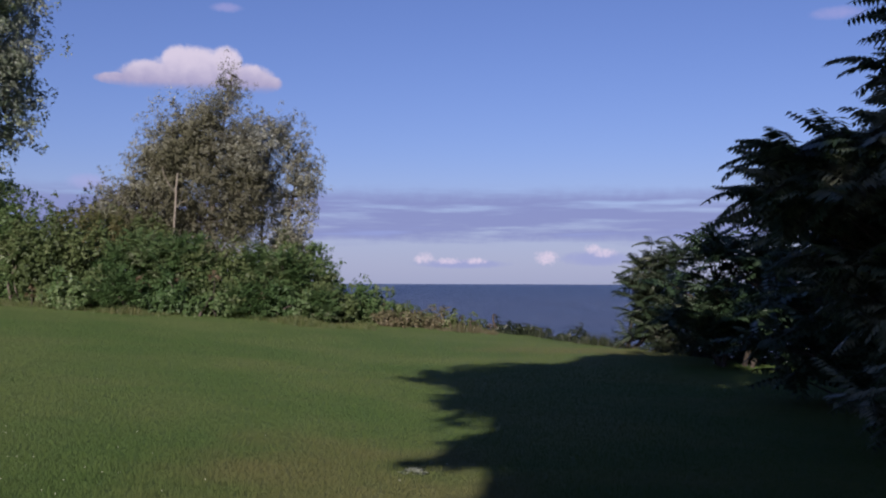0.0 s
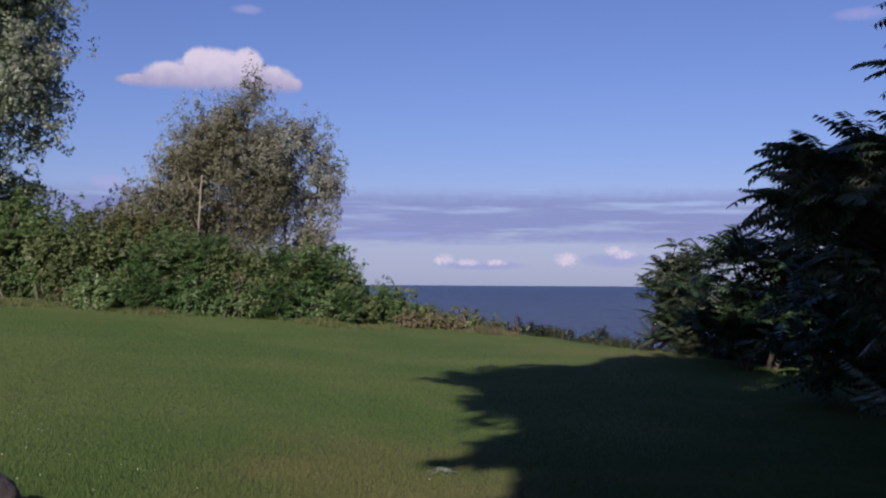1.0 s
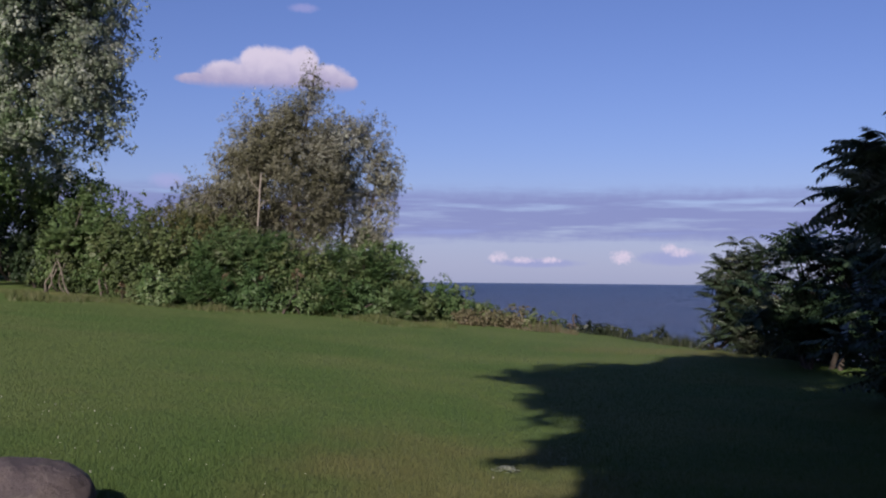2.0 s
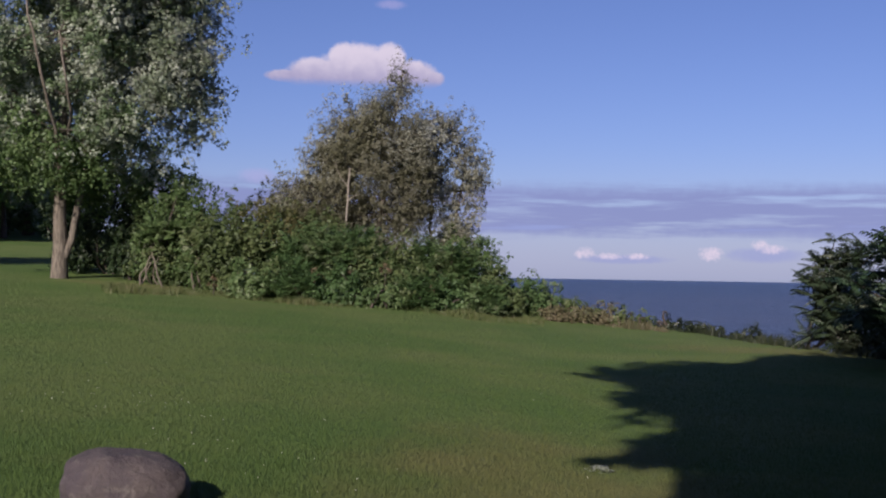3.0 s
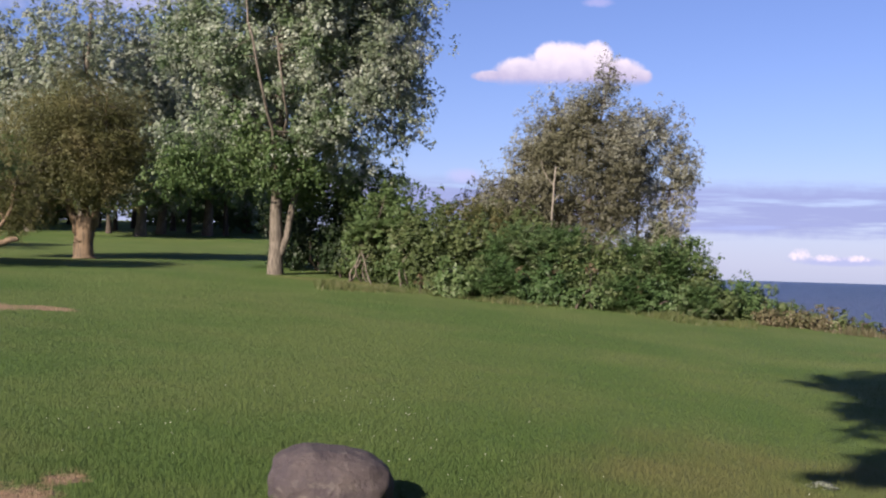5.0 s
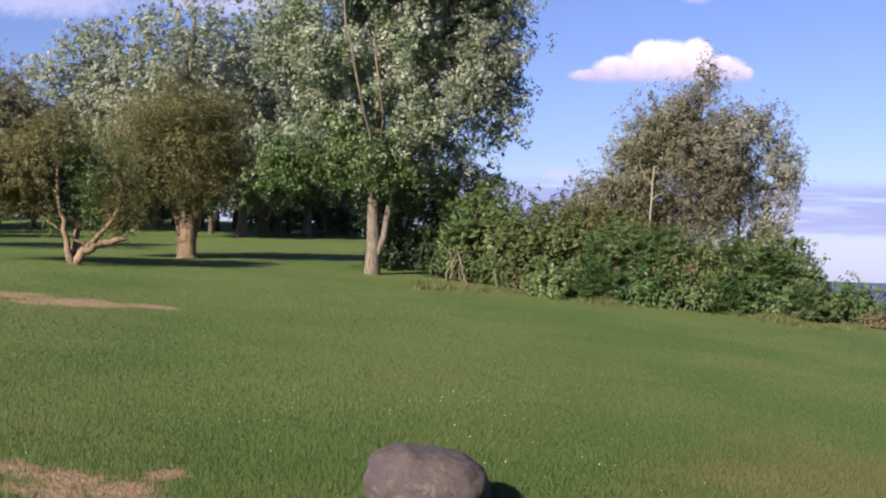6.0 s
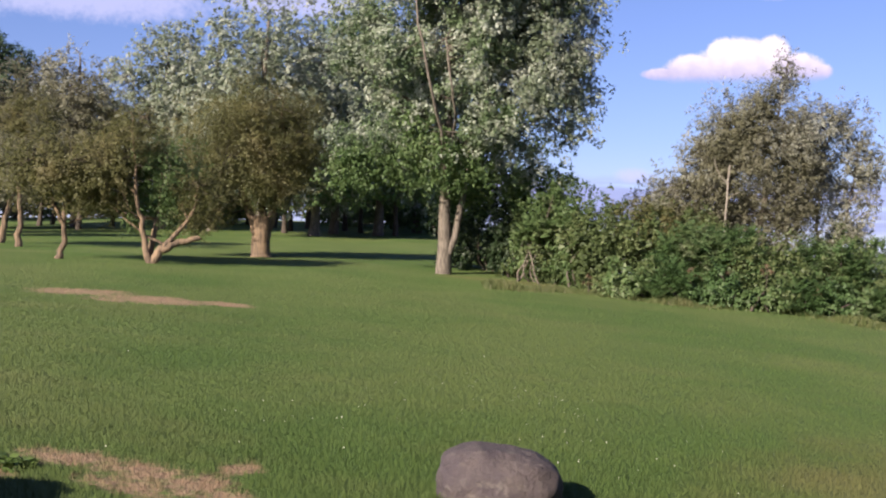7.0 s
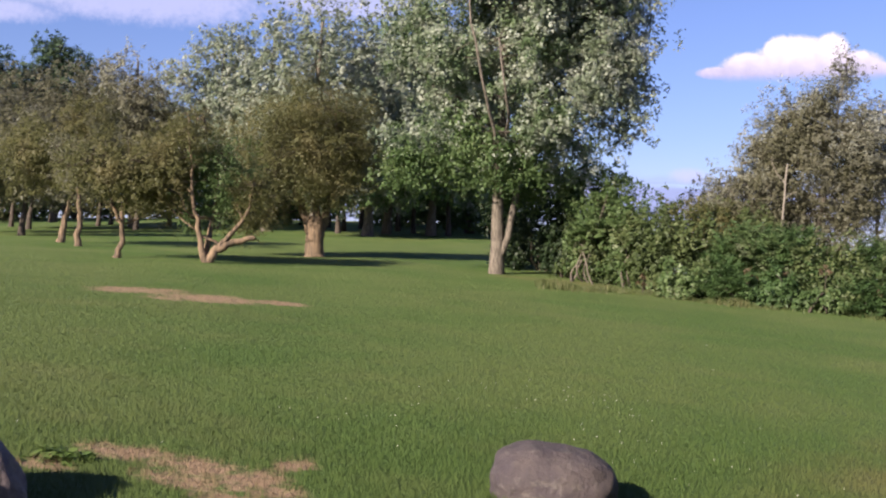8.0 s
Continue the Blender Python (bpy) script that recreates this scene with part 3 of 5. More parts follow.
# ---- trees on the lawn ----
tree("poplar_tree", 27.95, 33.4, "tall silver-leaved poplar with a forked grey trunk on the lawn",
     [([(0, 0, 0), (0.0, 0, 1.0), (-0.04, 0, 2.2), (0.02, -0.4, 5.5), (0.2, -0.6, 10.5)], 0.185, 0.05),
      ([(0.12, -0.05, 0.60), (0.26, -0.1, 1.05), (0.36, -0.1, 1.7), (0.62, 0, 3.0), (1.6, 0.2, 6.6)], 0.105, 0.03),
      ([(-0.05, 0, 2.0), (-0.10, -1.2, 3.2), (-0.42, -2.2, 4.6), (-0.75, -2.4, 5.9), (-1.0, -1.7, 7.4)], 0.062, 0.022), ([(0.0, -0.2, 3.2), (0.16, -1.6, 4.3), (-0.02, -2.2, 5.2), (-0.16, -1.6, 6.3)], 0.05, 0.02)],
     [(0, 0.9, 6.4, 2.6, 2.3, 2.6), (-1.7, -0.3, 4.0, 1.5, 1.4, 1.1), (2.2, 0.4, 5.6, 1.7, 1.8, 1.6), (2.4, 0.6, 7.4, 1.5, 1.7, 1.4),
      (0.3, 0.6, 9.6, 3.2, 2.6, 2.6), (-2.2, 0.3, 7.2, 1.5, 1.7, 2.0), (1.9, -0.2, 3.5, 1.2, 1.1, 0.8),
      (0.35, -1.5, 6.6, 1.3, 0.7, 0.9), (-0.2, -1.3, 4.9, 1.0, 0.7, 0.8), (1.2, -1.4, 4.2, 0.9, 0.7, 0.7), (-1.6, -1.5, 5.9, 0.9, 0.7, 0.7), (0.9, -1.6, 8.2, 1.2, 0.8, 0.8), (-0.7, -1.6, 8.4, 1.0, 0.8, 0.8)],
     POPLAR, BARK_GREY, 11, density=15, per=125, spread=0.50, size=0.088, aspect=0.78, limbs=30, grown=1.075, grain=0.8, cut=-0.16,
     extra=[([(-1.6, -0.9, 3.1, 0.9, 0.7, 0.6), (0.1, -1.0, 3.2, 0.9, 0.7, 0.7), (2.6, 0.6, 2.3, 1.5, 1.0, 0.8), (0.7, 0.9, 2.9, 1.3, 1.0, 1.0), (-0.6, -0.9, 3.9, 0.7, 0.6, 0.6), (-2.4, -0.3, 2.9, 0.8, 0.7, 0.5)], GREEN),
            ([(2.2, -1.1, 5.0, 1.0, 0.8, 0.6), (3.1, 0, 5.5, 1.2, 1.2, 0.8), (3.0, 0.2, 7.4, 1.4, 1.5, 1.4), (3.4, 0, 4.15, 0.9, 1.1, 0.4), (2.1, -0.9, 8.6, 1.2, 1.0, 0.9), (2.8, -0.9, 6.4, 1.1, 0.8, 0.7), (1.3, -1.3, 7.4, 0.8, 0.6, 0.6), (2.9, -0.2, 9.3, 1.3, 1.2, 1.0)], SILVER)])

OLIVES = "olive-brown willows on the lawn"
tree("willow_tree", 37.3, 36.6, "round olive-brown willow with a stout pollarded trunk",
     [([(0, 0, 0), (-0.02, 0, 0.35), (0.0, 0, 0.75), (0.02, 0, 1.15)], 0.265, 0.29), ([(-0.07, 0, 0.55), (-0.45, 0, 1.5), (-0.9, 0, 2.8)], 0.15, 0.04),
      ([(0.08, 0, 0.55), (0.33, 0, 1.5), (0.5, 0, 3.0)], 0.15, 0.04), ([(0, 0.05, 0.55), (0, 0.2, 2.0), (-0.2, 0.2, 3.8)], 0.15, 0.03)],
     [(0.0, 0, 3.55, 1.55, 1.4, 1.4), (-1.3, 0, 3.1, 1.4, 1.3, 1.2), (-1.7, -0.3, 1.7, 0.95, 0.9, 0.95), (0.9, 0, 2.9, 0.9, 0.9, 0.9), (0.4, 0, 2.2, 0.9, 1.0, 0.8), (-0.6, -0.5, 2.3, 1.0, 0.8, 0.85), (-1.75, -0.4, 1.25, 0.55, 0.5, 0.5)],
     OLIVE, BARK_TAN, 21, density=32, per=140, spread=0.47, size=0.066, aspect=0.42, limbs=8, group=OLIVES, grown=1.16, cut=-0.45)
tree("willow_tree", 42.7, 30.6, "olive willow with splayed pale stems and one low arm",
     [([(0, 0, 0), (-0.22, 0, 0.7), (-0.42, 0, 1.8), (-0.7, 0, 4.2)], 0.09, 0.012), ([(0.03, 0, 0.02), (0.25, 0, 0.42), (0.75, 0, 0.62), (1.30, -0.05, 0.80)], 0.14, 0.07),
      ([(0.25, 0, 0.40), (0.7, 0, 0.95), (1.05, 0, 1.5), (1.2, 0, 2.2)], 0.08, 0.03), ([(-0.1, 0.2, 0.1), (0.1, 0.4, 1.2), (0.2, 0.3, 3.0)], 0.10, 0.03)],
     [(-0.6, 0.5, 3.4, 0.9, 1.0, 1.0), (-1.4, 0.3, 2.4, 0.9, 0.9, 0.9), (1.3, 0.2, 2.0, 0.7, 0.7, 0.8)],
     OLIVE, BARK_TAN, 22, density=24, per=100, spread=0.42, size=0.076, aspect=0.45, limbs=6, group=OLIVES, cut=-0.4, grown=0.96,
     extra=[([(0.35, 0.5, 2.6, 1.0, 1.0, 1.0), (-0.1, 0.7, 1.7, 0.9, 0.7, 0.8)], GREEN)])
tree("willow_tree", 46.9, 31.5, "small olive-brown willow on a thin bent trunk",
     [([(-0.1, 0, 0), (0.02, 0, 0.4), (0.02, 0, 1.1), (0.2, 0, 2.4)], 0.09, 0.03), ([(0.02, 0, 0.9), (-0.3, 0, 1.6), (-0.5, 0, 2.6)], 0.06, 0.02)],
     [(0.3, 0, 2.4, 1.4, 1.2, 1.15), (-0.6, 0, 2.5, 1.1, 1.0, 1.0), (1.0, 0, 2.0, 0.8, 0.8, 0.8)], OLIVE, BARK_TAN, 23, density=26, per=105, spread=0.42, size=0.074, aspect=0.45, limbs=5, group=OLIVES, cut=-0.4)
tree("willow_tree", 49.6, 40.0, "olive willow with a leaning trunk beside its twin",
     [([(-0.1, 0, 0), (0.05, 0, 0.8), (0.3, 0, 2.0), (0.4, 0, 3.5)], 0.12, 0.04)],
     [(0.3, 0, 3.3, 1.6, 1.5, 1.5), (-1.0, 0, 2.9, 1.4, 1.3, 1.3), (0.8, 0, 4.3, 0.9, 1, 0.8)], OLIVE, BARK_TAN, 24, density=22, per=100, spread=0.46, size=0.086, aspect=0.45, limbs=5, group=OLIVES, cut=-0.4)
tree("willow_tree", 48.9, 38.0, "slim upright olive willow beside its twin",
     [([(0, 0, 0), (0.0, 0, 1.0), (-0.1, 0, 3.2)], 0.10, 0.04)],
     [(0, 0, 2.9, 1.2, 1.2, 1.3)], RUSTY, BARK_TAN, 25, density=16, per=90, spread=0.34, size=0.085, aspect=0.45, limbs=5, group=OLIVES, cut=-0.4)

PALE = "pale poplars at the wood's edge"
for az, dist, top, wide, seed in ((31.3, 57.8, 11.5, 3.4, 31), (33.6, 58.0, 12.3, 3.6, 32), (34.6, 55.0, 10.6, 3.2, 33), (37.4, 53.0, 11.8, 3.5, 34),
                                  (39.8, 58.0, 11.8, 3.4, 35), (42.3, 60.0, 10.9, 3.2, 36), (29.3, 62.0, 12.5, 3.2, 37)):
    tree("poplar_tree", az, dist, "pale silver-leaved poplar with a grey trunk at the wood's edge",
         [([(0, 0, 0), (0.05, 0, 1.5), (-0.1, 0, 4.5), (0.1, 0, top - 1.5)], 0.24, 0.06)],
         [(0, 0, top * 0.70, wide, wide, top * 0.28), (-wide * 0.45, 0, top * 0.50, wide * 0.7, wide * 0.7, top * 0.20), (wide * 0.5, 0, top * 0.48, wide * 0.7, wide * 0.7, top * 0.22),
          (0, -wide * 0.4, top * 0.34, wide * 0.9, wide * 0.6, top * 0.16), (wide * 0.4, 0.5, top * 0.26, wide * 0.7, wide * 0.6, top * 0.12)],
         SILVER, BARK_GREY, seed, density=8, per=44, spread=0.62, size=0.155, aspect=0.78, limbs=6, group=PALE, cut=-0.16, grain=0.6,
         extra=[([(-wide * 0.3, -wide * 0.8, top * 0.36, wide * 0.7, wide * 0.4, top * 0.13), (wide * 0.5, -wide * 0.6, top * 0.30, wide * 0.5, wide * 0.4, top * 0.10), (0, -wide * 0.7, top * 0.24, wide * 0.8, wide * 0.4, top * 0.11), (-wide * 0.8, -wide * 0.5, top * 0.22, wide * 0.5, wide * 0.4, top * 0.09)], GREEN)] if az < 36 else [])

slim_rng = np.random.default_rng(45)
for az, dist, rise, thick in ((36.1, 57, 5.0, 0.13), (35.8, 60, 5.5, 0.12), (34.9, 63, 5.0, 0.15), (33.0, 62, 5.0, 0.14), (32.2, 60, 5.5, 0.12), (30.4, 58, 5.0, 0.13), (36.6, 64, 5.0, 0.12)):
    x, y, z = seat(az, dist)
    slim_root = root_at("slim_tree", x, y, az, "dark slim trunk in the shade of the wood", "tree", "slim trunks in the wood")
    sway = slim_rng.normal(0, 0.25, 2)
    for pts, r0, r1 in (([(0, 0, -0.05), (sway[0] * 0.3, 0, rise * 0.4), (sway[0], 0, rise)], thick, 0.06), ([(sway[0] * 0.25, 0, rise * 0.33), (sway[0] * 0.3 + 0.35, 0, rise * 0.6), (sway[0] + 0.8, 0, rise)], thick * 0.55, 0.03)):
        line, me = limb_mesh("trunk", pts, r0, r1, slim_rng, n=9, sides=7, wobble=0.03, flare=0.05 if r0 == thick else 0)
        part("trunk" if r0 == thick else "limb", me, BARK_DARK, slim_root)

tree("bare_topped_tree", 46.4, 62.0, "thin half-bare tree with sparse brownish leaves", [([(0, 0, 0), (0.1, 0, 3), (0, 0, 9)], 0.2, 0.05)],
     [(0, 0, 7.9, 2.4, 2.0, 1.9), (1.4, 0, 7.4, 1.6, 1.6, 1.6), (0.6, 0, 5.4, 2.4, 2, 1.8), (-1.8, 0, 7.6, 1.2, 1.2, 1.5)], ASHEN, BARK_GREY, 41, density=8, per=24, spread=0.6, size=0.15, limbs=10)
for az, dist, tall, seed in ((50.1, 80, 12.9, 51), (52.9, 78, 11.6, 52), (54.5, 82, 10.0, 53)):
    tree("pine_tree", az, dist, "tall dark green pine above the willows", [([(0, 0, 0), (0.1, 0, 5), (0, 0, tall - 0.6)], 0.25, 0.05)],
         [(-0.4, 0, tall - 1.2, 1.3, 1.3, 1.1), (0.9, 0, tall - 2.2, 1.6, 1.5, 1.0), (-1.2, 0, tall - 3.0, 1.7, 1.6, 1.1), (0.6, 0, tall - 4.2, 2.1, 2.0, 1.3), (-0.9, 0, tall - 5.6, 2.4, 2.2, 1.5), (0.9, 0, tall - 6.8, 2.4, 2.2, 1.5)],
         PINE, BARK_DARK, seed, density=14, per=30, spread=0.6, size=0.31, aspect=0.28, limbs=8, group="far pines", cut=-0.5)
for az, dist, tall, seed in ((51.2, 58, 6.4, 61), (53.5, 52, 6.8, 62), (48.0, 66, 9.0, 63), (44.6, 64, 7.4, 64), (51.5, 48, 5.2, 65), (46.2, 58, 8.2, 66), (49.6, 62, 9.0, 67), (47.4, 70, 10.4, 68), (52.0, 66, 9.6, 69), (54.2, 60, 9.2, 70)):
    tree("willow_tree", az, dist, "rusty olive-brown tree at the far edge of the lawn", [([(0, 0, 0), (0.1, 0, 1.5), (0, 0, tall * 0.7)], 0.13, 0.05)],
         [(0, 0, tall * 0.62, 2.4, 2.2, tall * 0.34), (-1.3, 0, tall * 0.5, 1.6, 1.6, tall * 0.25), (1.4, 0, tall * 0.5, 1.6, 1.6, tall * 0.25)],
         RUSTY, BARK_DARK, seed, density=11, per=34, spread=0.66, size=0.19, aspect=0.48, limbs=5, group="far brown trees", cut=-2)

# ---- trees on the bank ----
tree("bank_tree", 13.6, 35.0, "brownish broad tree with pale stems on the lake bank",
     [([(0.1, 0.2, -0.3), (0.9, 0.3, 2.0), (1.25, 0.3, 4.6), (1.6, 0.2, 7.2)], 0.10, 0.02),
      ([(-0.1, 0.2, -0.3), (-0.8, 0.3, 2.0), (-1.4, 0.3, 4.0)], 0.08, 0.02)],
     [(-0.1, 0.3, 4.8, 0.8, 1.0, 0.9), (0.6, 0.3, 5.4, 0.9, 0.9, 0.9), (1.2, 0.2, 6.0, 0.65, 0.7, 0.8), (1.55, 0.2, 6.7, 0.32, 0.4, 0.5),
      (1.9, 0.3, 4.7, 0.9, 0.9, 1.0), (-1.0, 0.4, 3.7, 0.6, 0.8, 0.6), (-1.9, 0.3, 2.9, 0.6, 0.7, 0.5)],
     ASHEN, BARK_GREY, 71, density=26, per=96, spread=0.42, size=0.078, aspect=0.5, limbs=14, grain=1.3, cut=-0.28, loose=-0.5, rise=0.7, slim=0.5,
     shoots=[(-0.14, 0.2, 6.2), (0.35, 0.3, 6.3), (-0.6, 0.2, 6.0), (-0.9, 0.2, 5.5), (-1.15, 0.3, 5.0), (-1.5, 0.2, 4.5), (-2.05, 0.3, 3.9), (-2.5, 0.2, 3.4), (-2.95, 0.3, 2.9), (1.9, 0.2, 6.9), (1.35, 0.1, 7.3), (2.2, 0.2, 6.1)],
     extra=[([(-0.75, 0.4, 3.1, 1.25, 1.1, 1.1), (0.7, 0.5, 3.3, 1.6, 1.2, 1.3), (-2.1, 0.3, 2.3, 1.0, 0.8, 0.9), (-0.1, 0.3, 4.4, 1.1, 0.8, 0.9), (-0.9, 0.5, 1.8, 1.5, 0.9, 0.9), (0.9, 0.5, 1.8, 1.5, 0.9, 0.9), (0.0, 0.9, 2.9, 1.5, 0.7, 1.5), (1.8, 0.3, 2.9, 0.8, 0.9, 0.9), (1.1, -0.2, 4.4, 0.9, 0.6, 0.9), (0.2, -0.2, 5.0, 0.7, 0.5, 0.6), (-0.6, -0.1, 4.3, 0.6, 0.5, 0.6), (0.8, -0.1, 5.6, 0.5, 0.5, 0.5), (1.5, 0.2, 5.2, 0.75, 0.7, 0.8), (2.1, 0.2, 4.4, 0.7, 0.7, 0.8)], RUSTY), ([(-2.1, 0.0, 2.1, 0.9, 0.6, 0.7), (-1.0, -0.5, 2.0, 0.8, 0.5, 0.6)], SCRUB)])
dead_x, dead_y, dead_z = seat(13.9, 33.6)
dead_tree = root_at("dead_tree", dead_x, dead_y, 13.9, "straight pale dead stem standing in front of the tree", "dead tree")
stem_rng = np.random.default_rng(73)
for pts, r0, r1 in (([(0, 0, 0), (0.04, 0, 1.8), (0.14, 0, 3.9)], 0.038, 0.026), ([(0.10, 0, 2.9), (0.3, -0.05, 3.05), (0.45, 0, 3.1)], 0.014, 0.007), ([(0.12, 0, 3.3), (-0.2, 0, 3.7), (-0.3, 0, 4.1)], 0.014, 0.007)):
    line, me = limb_mesh("stem", pts, r0, r1, stem_rng, n=9, sides=8, wobble=0.008)
    part("stem" if r0 > 0.05 else "limb", me, BARK_PALE, dead_tree)
tree("bank_tree", 8.9, 36.5, "airy grey-green poplar leaning over the lake bank",
     [([(0, 0, -0.6), (-0.3, 0, 2.5), (-0.2, 0, 4.3), (0.1, 0, 5.8)], 0.07, 0.02), ([(0, 0.1, -0.4), (0.5, 0.1, 2.5), (0.9, 0.1, 4.8)], 0.06, 0.02)],
     [(-0.1, 0, 5.6, 1.1, 1.0, 0.6), (0.75, 0, 4.6, 0.8, 0.8, 0.7), (-0.2, 0, 4.2, 1.0, 0.9, 1.0), (0.5, 0, 3.1, 0.6, 0.7, 0.7), (0.6, 0, 2.0, 0.9, 0.8, 0.9), (-0.9, 0, 5.0, 0.8, 0.8, 0.8), (1.1, 0, 3.9, 0.5, 0.5, 0.5)],
     ASHEN, BARK_GREY, 72, density=22, per=84, spread=0.40, size=0.080, aspect=0.6, limbs=10, grain=1.5, cut=-0.25, rise=0.5, slim=0.5,
     shoots=[(-0.7, 0, 6.1), (-0.05, 0, 6.2), (0.5, 0, 6.1), (1.05, 0, 5.5), (1.4, 0, 4.8), (1.5, 0, 4.1), (1.3, 0, 3.3)],
     extra=[([(-0.9, 0, 4.4, 0.9, 0.8, 0.8), (-1.0, 0, 3.2, 0.8, 0.7, 0.8)], RUSTY), ([(0.5, -0.1, 1.7, 0.9, 0.8, 0.8), (1.0, -0.2, 1.0, 0.9, 0.7, 0.7)], SCRUB)])


# ---- shrubs on the bank ----
def shrub(az, dist, wide, tall, leaf, seed, label, feathered=False, group="shrubs along the bank", dense=1.0, name="shrub", bark=None):
    rng = np.random.default_rng(seed)
    x, y, z = seat(az, dist)
    root = root_at(name, x, y, az, label, "shrub", group)
    masses = [(0, 0, tall * 0.58, wide * 0.62, wide * 0.6, tall * 0.40), (-wide * 0.5, -0.1, tall * 0.42, wide * 0.5, wide * 0.5, tall * 0.36),
              (wide * 0.5, -0.1, tall * 0.42, wide * 0.5, wide * 0.5, tall * 0.36), (0, -wide * 0.35, tall * 0.3, wide * 0.7, wide * 0.4, tall * 0.28), (0, -wide * 0.2, tall * 0.13, wide * 0.95, wide * 0.45, tall * 0.15)]
    centres = fill(masses, (12 if feathered else 20) * dense, rng, 0.5)
    near = dist < 40
    hollow = np.array([noise.noise(Vector(c) * 1.25 + Vector((seed * 1.3, 0, 0))) for c in centres])
    inner = fill([(x, y, z, a * 0.5, b * 0.5, c * 0.5) for x, y, z, a, b, c in masses], (2 if feathered else 5) * dense, rng, 0.2)
    centres = centres[(centres[:, 2] > 0.12) & ((hollow > -0.08) | (not near)) & ((centres[:, 1] < 0.3 * wide) | (rng.random(len(centres)) < 0.8))]
    centres = np.concatenate([centres, inner[inner[:, 2] > 0.1]])
    for k in range(int(7 * wide) if dist < 40 else 0):      # upright shoots that break the outline
        x0 = rng.uniform(-wide, wide) * 0.8
        top = tall * (0.96 - 0.4 * (x0 / wide) ** 2) + rng.uniform(-0.05, 0.2) * min(1, tall)
        centres = np.concatenate([centres, [(x0 + rng.normal(0, 0.04), rng.uniform(-0.3, 0.3), top - 0.16 * j) for j in range(4)]])
    for k in range(6):
        c = centres[rng.integers(len(centres))]
        a = np.array([rng.normal(0, 0.15), rng.normal(0, 0.15), -0.05])
        line, me = limb_mesh("stem", [a, (a + c) / 2 + rng.normal(0, 0.18, 3), c], 0.045, 0.012, rng, n=7, sides=5, wobble=0.03)
        part("stem", me, bark or BARK_DARK, root)
    if feathered:
        me = mesh_from("foliage", *sheaf(centres, rng, 8, 0.95, FAR_FRONDS, 1.3))
    else:
        me = leaves_mesh("foliage", centres, 50 if near else 14, 0.34, 0.100 if near else 0.20, rng, 0.6, 0.4, 0.1, (0, 0.3, tall * 0.4))
    part("foliage", me, leaf, root)
    return root


